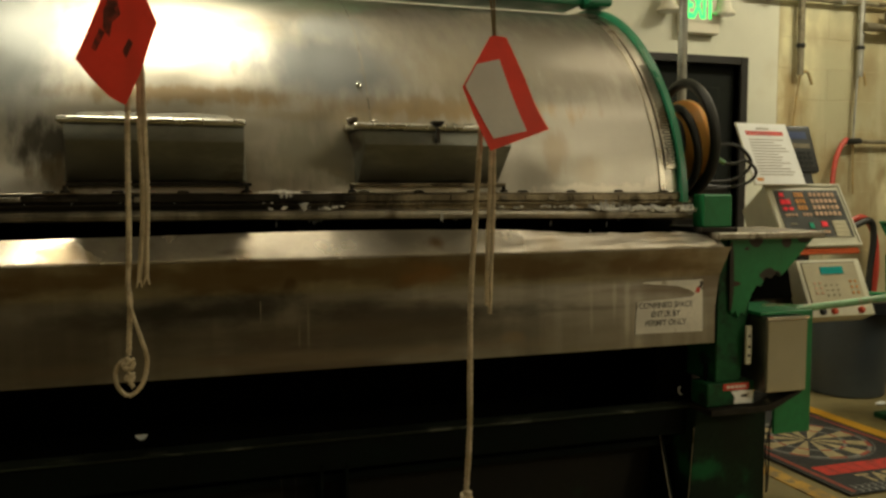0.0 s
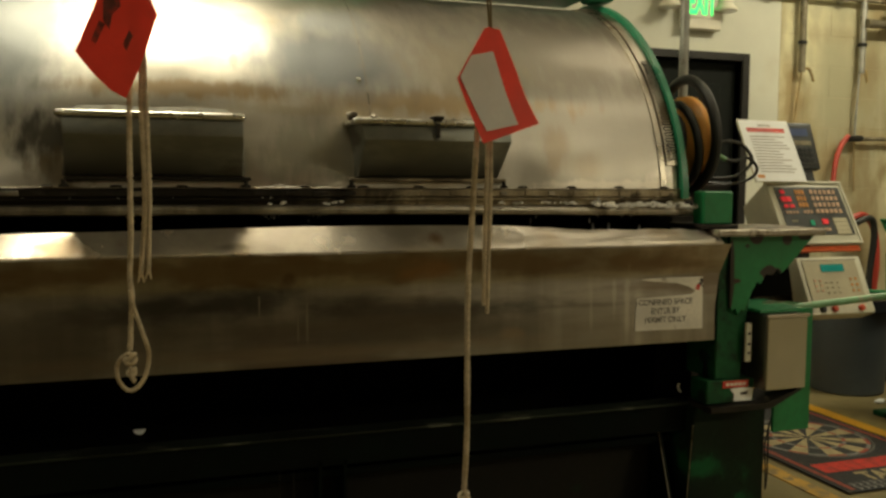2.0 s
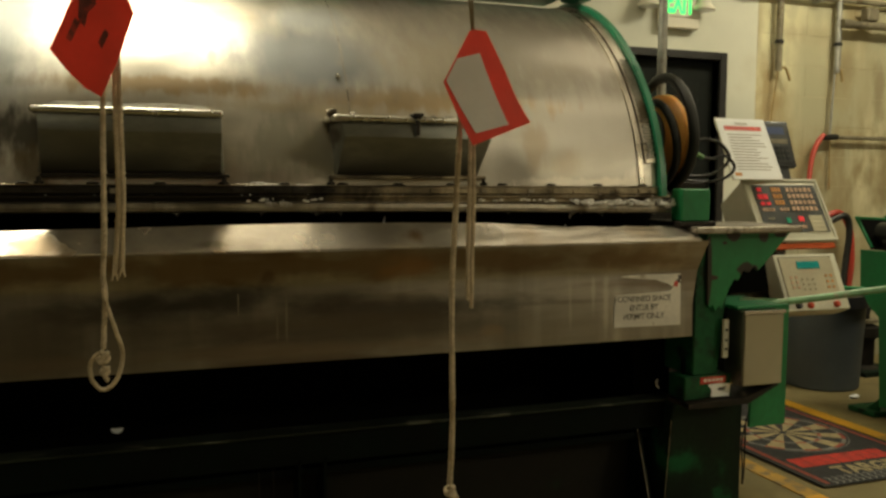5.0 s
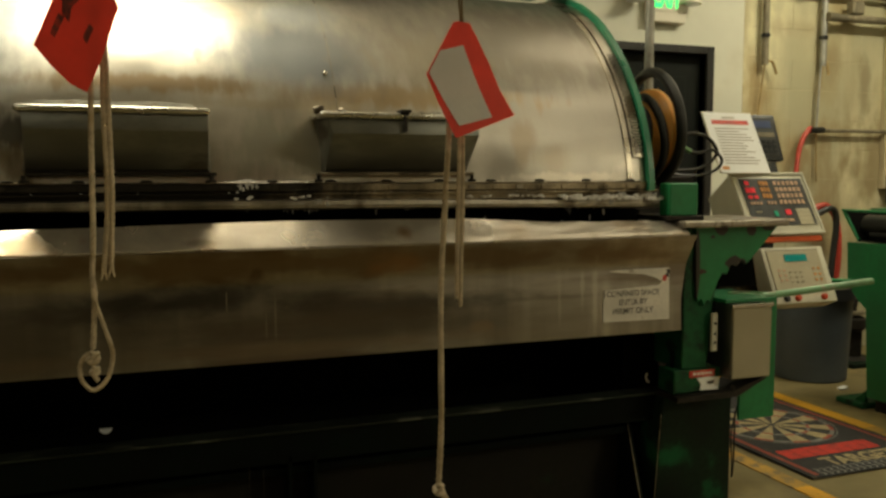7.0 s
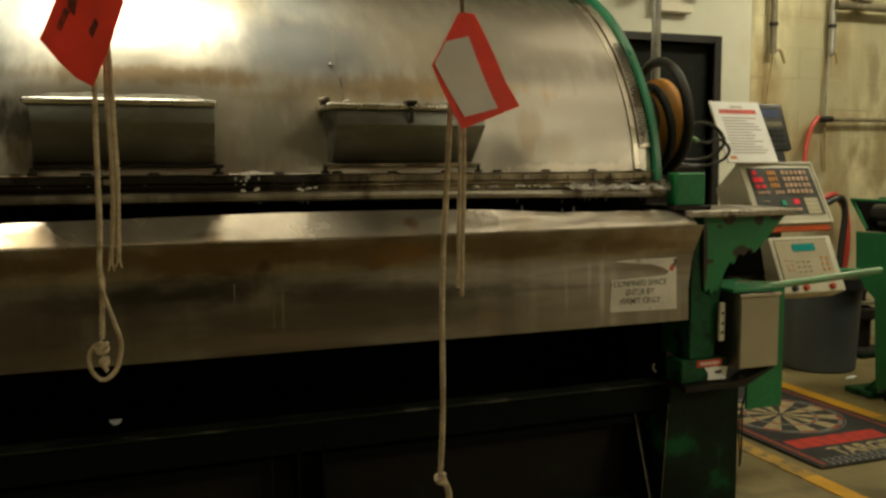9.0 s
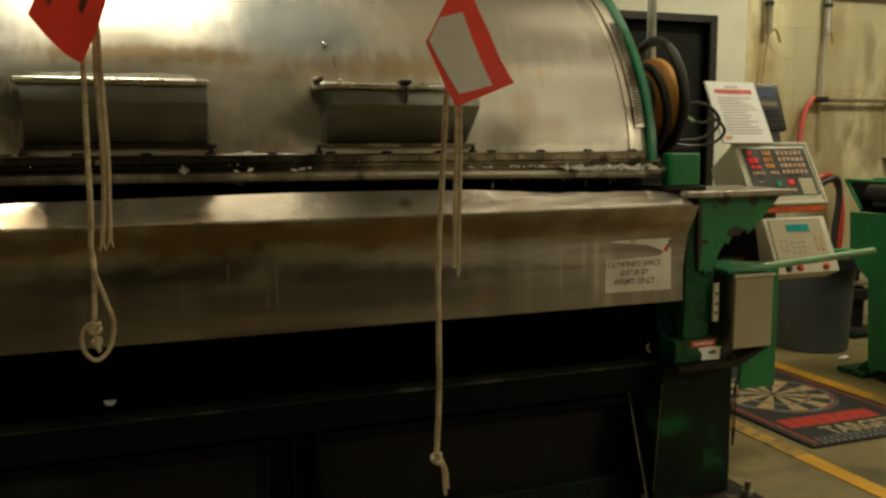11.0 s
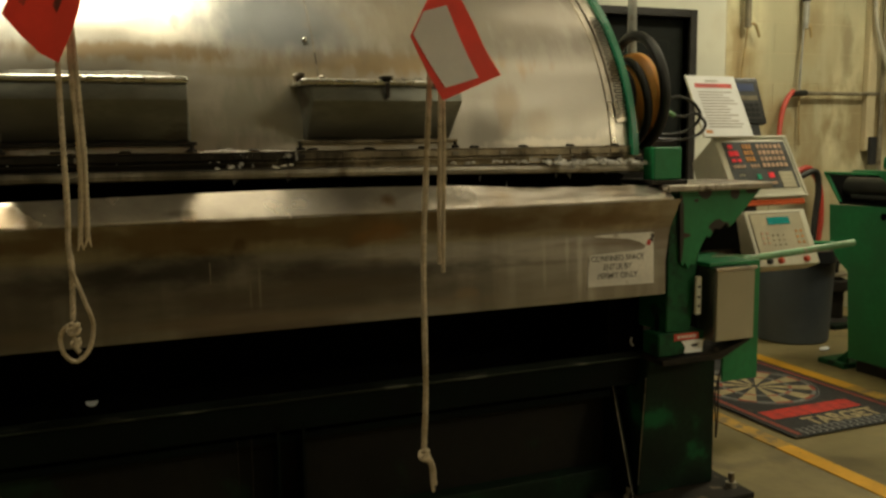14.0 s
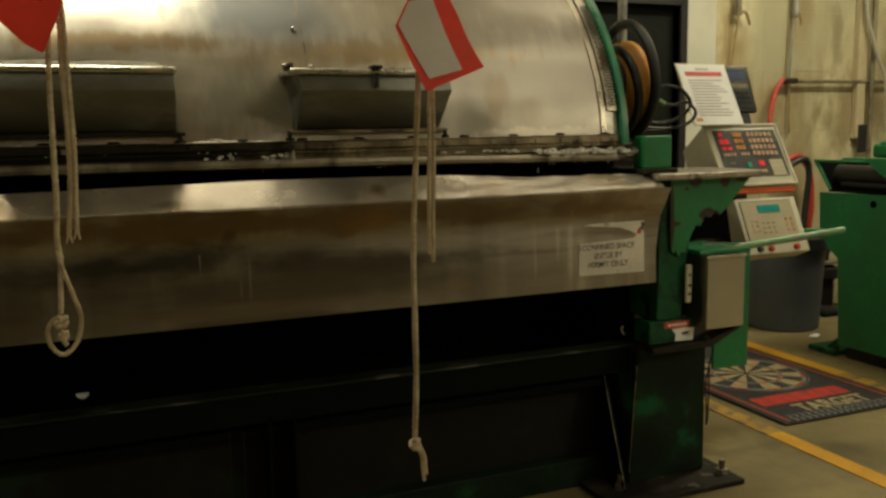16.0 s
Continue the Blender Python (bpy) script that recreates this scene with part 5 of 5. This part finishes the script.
part("hanger", box(5.5, 5.53, Y1 - 0.06, Y1 - 0.001, 1.545, 1.56, 0.002), "pipe", low)
post = thing("cable_post", (5.12, Y1 - 0.06, 0), "grey cable duct on the wall with a loose hose", "cable duct")
part("duct", box(5.03, 5.11, Y1 - 0.05, Y1 - 0.001, 1.15, TOP, 0.004), "mortar", post)
part("pipe", tube([(5.155, Y1 - 0.06, TOP), (5.155, Y1 - 0.06, 0.0)], 0.017, 10), "conduit", post)
part("socket", box(5.05, 5.11, Y1 - 0.08, Y1 - 0.051, 1.05, 1.25, 0.004), "black_plastic", post)
part("hose", tube(curve_pts([(5.02, Y1 - 0.08, 2.6), (5.03, Y1 - 0.09, 2.1), (5.13, Y1 - 0.11, 1.75), (5.22, Y1 - 0.12, 1.55), (5.25, Y1 - 0.12, 1.2)], 8), 0.014, 8), "grey_hose", post)

# ---- ropes with tags, hanging before the machine ----
TY = 1.1


def twisted(pts, r):
    """Rope of three strands laid round a line."""
    bms = []
    pts = [Vector(p) for p in pts]
    for s in range(3):
        line, run_len = [], 0.0
        for i, p in enumerate(pts):
            d = (pts[min(i + 1, len(pts) - 1)] - pts[max(i - 1, 0)]).normalized()
            run_len += (p - pts[i - 1]).length if i else 0
            u = d.orthogonal().normalized() if abs(d.y) > 0.9 else d.cross(Vector((0, 1, 0))).normalized()
            w = d.cross(u)
            ph = run_len / (r * 7) * math.tau + s * math.tau / 3
            line.append(p + (u * math.cos(ph) + w * math.sin(ph)) * r * 0.5)
        bms.append(tube(line, r * 0.58, 6))
    return join(*bms)


def dense(ctrl, step=0.0045):
    c = curve_pts(ctrl, 40)
    out = [c[0]]
    for p in c:
        if (p - out[-1]).length > step:
            out.append(p)
    return out


def knot(x, y, z, r, m=None):
    return join(*[tube([(x + r * (1.0 + 0.2 * k) * math.cos(a) * math.cos(0.7 * k), y + r * math.sin(a), z + r * 0.75 * math.sin(a + k * 1.9) + (k - 1) * r * 0.35) for a in frange(0, math.tau * 15 / 16, 16)], r * 0.5, 6, True) for k in range(3)])


rope_a = thing("hanging_rope", (-0.051, TY, 1.349), "cotton rope with a knotted loop and a red lockout tag", "rope", "hanging ropes")
part("strand", twisted(dense([(-0.040, TY + 0.012, TOP), (-0.040, TY + 0.012, 2.4), (-0.040, TY + 0.012, 1.6), (-0.0495, TY + 0.014, 1.34), (-0.0505, TY, 1.25), (-0.0515, TY, 1.175), (-0.054, TY, 1.128), (-0.0520, TY, 1.105), (-0.0560, TY, 1.036)]), 0.0036), "rope", rope_a)
part("loop", twisted(dense([(-0.0537, TY - 0.006, 1.115), (-0.0510, TY - 0.006, 1.098), (-0.0412, TY - 0.003, 1.063), (-0.0337, TY, 1.033), (-0.0388, TY, 1.005), (-0.0492, TY, 0.991), (-0.0592, TY, 0.9885), (-0.0697, TY, 1.0015), (-0.0712, TY, 1.021), (-0.0627, TY, 1.033), (-0.0552, TY, 1.034)]), 0.0029), "rope", rope_a, "rope loop")
part("knot", knot(-0.0559, TY - 0.003, 1.030, 0.0060), "rope", rope_a)
part("knot", knot(-0.0544, TY - 0.003, 1.013, 0.0045), "rope", rope_a)
part("tail", twisted(dense([(-0.0502, TY - 0.005, 1.016), (-0.0547, TY - 0.008, 1.009), (-0.0527, TY - 0.008, 1.003), (-0.0487, TY - 0.006, 0.999)]), 0.0032), "rope", rope_a)
for dx, ze in ((0.0, 1.130), (0.0055, 1.134)):
    part("strand", twisted(dense([(-0.034 + dx * 0.3, TY + 0.02, 1.43), (-0.036 + dx, TY + 0.02, 1.34), (-0.0345 + dx, TY + 0.02, 1.25), (-0.0355 + dx, TY + 0.02, 1.20), (-0.0415 + dx * 1.6, TY + 0.02, ze)]), 0.0034), "rope", rope_a)
    for k in (-1, 1):
        part("fray", tube([(-0.0410 + dx * 1.6, TY + 0.02, ze + 0.006), (-0.0415 + dx * 1.6 + k * 0.0035, TY + 0.02, ze - 0.009)], 0.0016, 6, radii=(0.0022, 0.0010)), "rope", rope_a)


def curled(corners, lift, thick, bend, mid, curl):
    """A card cut from a plane, turned by bend about its middle, its lower end curled forward."""
    bm = bmesh.new()
    bm.faces.new([bm.verts.new((x, 0, z)) for x, z in corners])
    low = 1.299
    for k in range(1, 14):
        z = low + (1.46 - low) * k / 14
        bmesh.ops.bisect_plane(bm, geom=bm.verts[:] + bm.edges[:] + bm.faces[:], plane_co=(mid, 0, z), plane_no=(-0.38, 0, 0.92))
    for v in bm.verts:
        down = max(0.0, (1.392 - (v.co.z - 0.41 * (v.co.x - mid))) / 0.085)
        v.co.y = TY - lift + bend * (v.co.x - mid) - curl * down ** 2
    bmesh.ops.solidify(bm, geom=bm.faces[:], thickness=thick)
    return bm


def tag_card(rope, corners, inset, bend, mid, curl):
    """A lockout tag: a bent card with clipped upper corners."""
    made = part("tag", curled(corners, 0, 0.0012, bend, mid, curl), "tag_red", rope, "red lockout tag card", 40)
    if inset:
        part("tag_panel", curled(inset, 0.0022, 0.0008, bend, mid, curl), "tag_white", made, "blank white panel", 40)
    return made


card_a = tag_card(rope_a, [(-0.051, 1.349), (-0.0695, 1.3592), (-0.0885, 1.3790), (-0.106, 1.402), (-0.0715, 1.485), (-0.058, 1.497), (-0.032, 1.499), (-0.012, 1.451), (-0.0335, 1.388)], None, 0.06, -0.055, 0.0)
for pts in ([(-0.074, 1.440), (-0.073, 1.462), (-0.068, 1.474), (-0.057, 1.474), (-0.054, 1.458), (-0.064, 1.447), (-0.067, 1.430)], [(-0.088, 1.416), (-0.078, 1.440), (-0.072, 1.436), (-0.083, 1.412)], [(-0.053, 1.414), (-0.045, 1.430), (-0.041, 1.424), (-0.049, 1.406)]):
    cxm = -0.055
    bm = bmesh.new()
    f = bm.faces.new([bm.verts.new((x, TY - 0.0018 + 0.06 * (x - cxm), z)) for x, z in pts])
    bmesh.ops.solidify(bm, geom=[f], thickness=0.0006)
    part("smudge", bm, "smudge", card_a, "dark unreadable print", 0)
rope_b = thing("hanging_rope", (0.421, TY, 1.299), "long cotton rope with a knotted end and a white-panelled red tag", "rope", "hanging ropes")
part("cord", tube([(0.412, TY + 0.004, TOP), (0.414, TY + 0.004, 1.6), (0.429, TY + 0.002, 1.452)], 0.0016, 6), "string", rope_b, "thin brown cord")
part("cord", tube([(0.420, TY + 0.004, TOP), (0.424, TY + 0.004, 1.6), (0.431, TY + 0.002, 1.452)], 0.0016, 6), "string", rope_b, "thin brown cord")
part("strand", twisted(dense([(0.418, TY + 0.012, 1.40), (0.414, TY + 0.012, 1.30), (0.409, TY + 0.012, 1.20), (0.404, TY + 0.012, 1.10), (0.400, TY, 0.98), (0.4005, TY, 0.90), (0.397, TY, 0.81)]), 0.0042), "rope", rope_b)
part("knot", knot(0.397, TY, 0.803, 0.0062), "rope", rope_b)
for dx in (0.0, 0.004):
    part("tail", twisted(dense([(0.399 + dx, TY - 0.002, 0.80), (0.406 + dx, TY - 0.004, 0.782), (0.407 + dx, TY - 0.004, 0.765), (0.410 + dx, TY - 0.002, 0.745 + dx * 2)]), 0.0030), "rope", rope_b)
for dx, ze in ((0.0, 1.072), (0.0065, 1.063)):
    part("strand", twisted(dense([(0.432 + dx * 0.4, TY + 0.014, 1.37), (0.431 + dx, TY + 0.014, 1.25), (0.429 + dx, TY + 0.014, 1.15), (0.429 + dx * 0.8, TY + 0.014, ze)]), 0.0032), "rope", rope_b)
card_b = tag_card(rope_b, [(0.421, 1.299), (0.380, 1.385), (0.424, 1.4565), (0.432, 1.459), (0.451, 1.458), (0.460, 1.444), (0.484, 1.403), (0.500, 1.368), (0.520, 1.332)],
                  [(0.427, 1.316), (0.3835, 1.387), (0.402, 1.4175), (0.439, 1.427), (0.482, 1.3285)], 0.25, 0.441, 0.011)

# ---- block courses of the far wall ----
bw, bh = 0.406, 0.203
shared = {}
for r in range(18):
    off = 0.0 if r % 2 else bw / 2
    x = 3.81 - off
    while x < X1:
        x0, x1 = max(3.81, x), min(X1, x + bw)
        w = round(x1 - x0, 3)
        if w > 0.03:
            if w not in shared:
                shared[w] = finish(box(0.0012, w - 0.0012, 0, 0.03, 0.0012, bh - 0.0012, 0.001), "concrete_block", "block")
            o = new("concrete_block", shared[w])
            o.location = (x0, Y1 + random.uniform(-0.0008, 0.0008), r * bh)
            o.parent = block_wall
        x += bw


# ---- what moves ----
def motions():
    walk(rope_a, [
        (0, pose(-0.0514, 1.1, 1.3491, 0, -0.02, 0)), (0.5, pose(-0.0502, 1.1, 1.3481, 0, -0.80, 0)),
        (1, pose(-0.0495, 1.1, 1.3475, 0, 0.93, 0)), (1.5, pose(-0.0487, 1.1, 1.3477, 0, -0.15, 0)),
        (2, pose(-0.0453, 1.1, 1.3499, 0, -0.09, 0)), (2.5, pose(-0.0520, 1.1, 1.3503, 0, 0.06, 0)),
        (3, pose(-0.0496, 1.1, 1.3498, 0, 0.26, 0)), (3.5, pose(-0.0496, 1.1, 1.3488, 0, -0.10, 0)),
        (4, pose(-0.0483, 1.1, 1.3478, 0, 0.26, 0)), (6.5, pose(-0.0489, 1.1, 1.3478, 0, -0.27, 0)),
        (7, pose(-0.0434, 1.1, 1.3492, 0, 0.25, 0)), (7.5, pose(-0.0456, 1.1, 1.3509, 0, -0.06, 0)),
        (8, pose(-0.0467, 1.1, 1.3481, 0, -0.43, 0)), (8.5, pose(-0.0458, 1.1, 1.3486, 0, -0.18, 0)),
        (9, pose(-0.0469, 1.1, 1.3482, 0, -0.40, 0)), (11.5, pose(-0.0474, 1.1, 1.3503, 0, -0.57, 0)),
        (12, pose(-0.0436, 1.1, 1.3503, 0, 0.32, 0)), (12.5, pose(-0.0471, 1.1, 1.3480, 0, -0.73, 0)),
        (13, pose(-0.0467, 1.1, 1.3493, 0, 0.21, 0)), (13.5, pose(-0.0436, 1.1, 1.3493, 0, 0.22, 0)),
        (14, pose(-0.0499, 1.1, 1.3495, 0, -0.74, 0)), (14.5, pose(-0.0477, 1.1, 1.3467, 0, 0.71, 0)),
        (15, pose(-0.0481, 1.1, 1.3497, 0, -0.67, 0)), (15.5, pose(-0.0505, 1.1, 1.3495, 0, -0.08, 0)),
        (16, pose(-0.0424, 1.1, 1.3481, 0, 0.38, 0))])
    walk(card_a, [
        (0, pose(0.0003, -0.0000, -0.0003, -0.00, 0.07, -0.09)), (0.5, pose(0.0012, -0.0000, -0.0016, -0.01, 0.19, -0.51)),
        (1, pose(-0.0024, -0.0000, -0.0014, 0.01, -0.83, -0.40)), (1.5, pose(0.0002, -0.0000, -0.0022, -0.00, -0.12, -0.68)),
        (2, pose(-0.0017, 0.0000, 0.0001, -0.00, -0.11, -0.46)), (2.5, pose(0.0027, 0.0000, 0.0009, 0.00, 0.09, -0.42)),
        (3, pose(0.0002, 0.0000, 0.0015, 0.00, 0.02, -0.11)), (3.5, pose(0.0004, -0.0000, -0.0011, -0.00, 0.10, -0.06)),
        (4, pose(0.0002, 0.0000, -0.0023, 0.00, -0.06, -0.51)), (6.5, pose(0.0010, -0.0000, -0.0007, -0.00, 0.40, -0.29)),
        (7, pose(-0.0019, -0.0000, 0.0010, 0.00, -0.46, -0.37)), (7.5, pose(-0.0017, 0.0000, 0.0014, 0.00, 0.27, 0.06)),
        (8, pose(-0.0002, 0.0000, 0.0005, 0.00, 0.72, 0.15)), (8.5, pose(-0.0014, 0.0000, 0.0008, -0.00, -0.32, -0.25)),
        (9, pose(0.0005, -0.0000, -0.0019, -0.00, 0.46, -0.14)), (11.5, pose(0.0008, -0.0000, -0.0012, 0.01, 1.57, 1.04)),
        (12, pose(-0.0020, -0.0000, -0.0012, -0.01, 0.92, 0.97)), (12.5, pose(0.0011, -0.0000, -0.0020, 0.00, 0.90, 0.34)),
        (13, pose(0.0014, 0.0000, -0.0025, -0.00, 0.59, 0.46)), (13.5, pose(-0.0015, -0.0000, -0.0042, -0.00, -0.22, 0.00)),
        (14, pose(0.0032, -0.0000, -0.0039, -0.00, 0.74, -0.00)), (14.5, pose(-0.0010, -0.0000, -0.0048, -0.00, -0.71, 0.00)),
        (15, pose(0.0017, -0.0000, -0.0051, -0.00, 0.67, -0.00)), (15.5, pose(0.0030, -0.0000, -0.0044, -0.00, 0.08, -0.00)),
        (16, pose(-0.0029, -0.0000, -0.0029, -0.00, -0.38, 0.00))])
    walk(rope_b, [
        (0, pose(0.4230, 1.1, 1.3028, 0, 0.70, 0)), (0.5, pose(0.4205, 1.1, 1.2991, 0, 0.58, 0)),
        (1, pose(0.4213, 1.1, 1.2989, 0, 0.46, 0)), (1.5, pose(0.4185, 1.1, 1.2985, 0, 0.34, 0)),
        (2, pose(0.4184, 1.1, 1.2988, 0, 0.22, 0)), (2.5, pose(0.4203, 1.1, 1.2991, 0, 0.10, 0)),
        (3, pose(0.4236, 1.1, 1.2992, 0, -0.02, 0)), (3.5, pose(0.4216, 1.1, 1.2991, 0, -0.14, 0)),
        (4, pose(0.4234, 1.1, 1.3006, 0, -0.26, 0)), (6.5, pose(0.4248, 1.1, 1.2991, 0, -0.12, 0)),
        (7, pose(0.4271, 1.1, 1.2988, 0, 0.33, 0)), (7.5, pose(0.4265, 1.1, 1.3009, 0, 0.67, 0)),
        (8, pose(0.4296, 1.1, 1.2991, 0, 0.00, 0)), (8.5, pose(0.4261, 1.1, 1.2986, 0, 0.01, 0)),
        (9, pose(0.4206, 1.1, 1.2986, 0, 0.50, 0)), (11.5, pose(0.4263, 1.1, 1.2998, 0, 0.48, 0)),
        (12, pose(0.4304, 1.1, 1.2994, 0, 0.82, 0)), (12.5, pose(0.4242, 1.1, 1.2980, 0, 0.11, 0)),
        (13, pose(0.4208, 1.1, 1.2998, 0, 0.33, 0)), (13.5, pose(0.4238, 1.1, 1.2996, 0, 0.54, 0)),
        (14, pose(0.4244, 1.1, 1.2990, 0, 0.31, 0)), (14.5, pose(0.4202, 1.1, 1.2985, 0, 0.69, 0)),
        (15, pose(0.4240, 1.1, 1.2992, 0, 0.39, 0)), (15.5, pose(0.4282, 1.1, 1.2994, 0, 0.41, 0)),
        (16, pose(0.4272, 1.1, 1.2988, 0, 0.46, 0))])
    walk(card_b, [
        (0, pose(-0.0017, -0.0000, -0.0037, -0.00, -0.78, 0.28)), (0.5, pose(-0.0027, 0.0000, -0.0019, -0.01, -0.72, 1.29)),
        (1, pose(0.0007, 0.0000, -0.0030, 0.00, -1.04, -0.04)), (1.5, pose(0.0013, 0.0000, -0.0025, -0.01, -0.62, 1.42)),
        (2, pose(-0.0085, -0.0000, 0.0045, -0.02, 0.59, 5.51)), (2.5, pose(0.0004, -0.0000, 0.0026, 0.00, 0.14, -0.39)),
        (3, pose(-0.0007, 0.0000, 0.0035, 0.00, -0.25, 0.56)), (3.5, pose(0.0066, -0.0000, -0.0017, 0.00, -0.54, 1.08)),
        (4, pose(0.0037, 0.0000, -0.0049, 0.01, -1.07, 1.19)), (6.5, pose(0.0014, -0.0000, -0.0002, 0.00, -1.59, 0.03)),
        (7, pose(-0.0065, -0.0000, 0.0028, -0.00, -1.42, 0.17)), (7.5, pose(-0.0026, -0.0000, 0.0030, -0.01, -1.54, 0.64)),
        (8, pose(-0.0014, -0.0000, 0.0006, 0.00, -1.68, -0.01)), (8.5, pose(0.0004, -0.0000, 0.0021, 0.00, -1.73, -0.22)),
        (9, pose(0.0008, 0.0000, 0.0003, -0.01, -1.70, 0.63)), (11.5, pose(-0.0024, -0.0000, 0.0033, -0.01, -1.98, 1.19)),
        (12, pose(-0.0018, -0.0000, 0.0038, -0.01, -2.27, 0.86)), (12.5, pose(0.0011, 0.0000, 0.0007, -0.00, -2.01, 1.40)),
        (13, pose(0.0052, 0.0000, -0.0002, -0.01, -2.01, 1.51)), (13.5, pose(-0.0024, -0.0000, 0.0021, -0.02, -2.73, 1.79)),
        (14, pose(0.0033, 0.0000, 0.0050, 0.00, -2.93, -0.06)), (14.5, pose(-0.0111, -0.0000, -0.0016, -0.09, -1.82, 7.16)),
        (15, pose(0.0047, 0.0000, 0.0017, -0.01, -0.88, 0.89)), (15.5, pose(-0.0098, -0.0000, 0.0047, -0.03, -2.90, 4.44)),
        (16, pose(-0.0051, -0.0000, 0.0024, -0.02, -1.85, 2.24))])
    rnd = random.Random(5)
    for ob, kind, x in SPLASHES:
        t, rows = rnd.uniform(-0.6, 0.0), []
        sag = -0.012 * max(0.0, x - 1.0)
        while t < 16.6:
            gap = rnd.uniform(0.45, 1.1)
            dx = rnd.uniform(-0.04, 0.04)
            if kind == "drip":
                rows += [(t, pose(x + dx, 2.402, 1.150 + sag)), (t + 0.1, pose(x + dx, 2.400, 1.128 + sag)), (t + 0.2, pose(x + dx, 2.402, 1.075 + sag)),
                         (t + 0.27, pose(x + dx, 2.46, 1.02)), (t + 0.2 + gap * 0.7, pose(x + dx, 2.48, 1.05))]
            else:
                z = 1.216 if x < 1.0 and rnd.random() < 0.5 else 1.190 + sag
                rows += [(t, pose(x + dx, 2.39, z - 0.03)), (t + 0.12, pose(x + dx, 2.345, z + 0.002)), (t + 0.25, pose(x + dx * 1.3, 2.338, z + 0.004)),
                         (t + 0.4, pose(x + dx * 1.5, 2.342, z - 0.012)), (t + 0.52, pose(x + dx * 1.5, 2.39, z - 0.035))]
            t += 0.45 + gap
        first = [(0.0, rows[0][1])] if rows[0][0] > 0 else []
        rows = first + [(a, m) for a, m in rows if 0.0 <= a <= 16.0]
        walk(ob, rows + ([(16.0, rows[-1][1])] if rows[-1][0] < 16.0 else []))


motions()
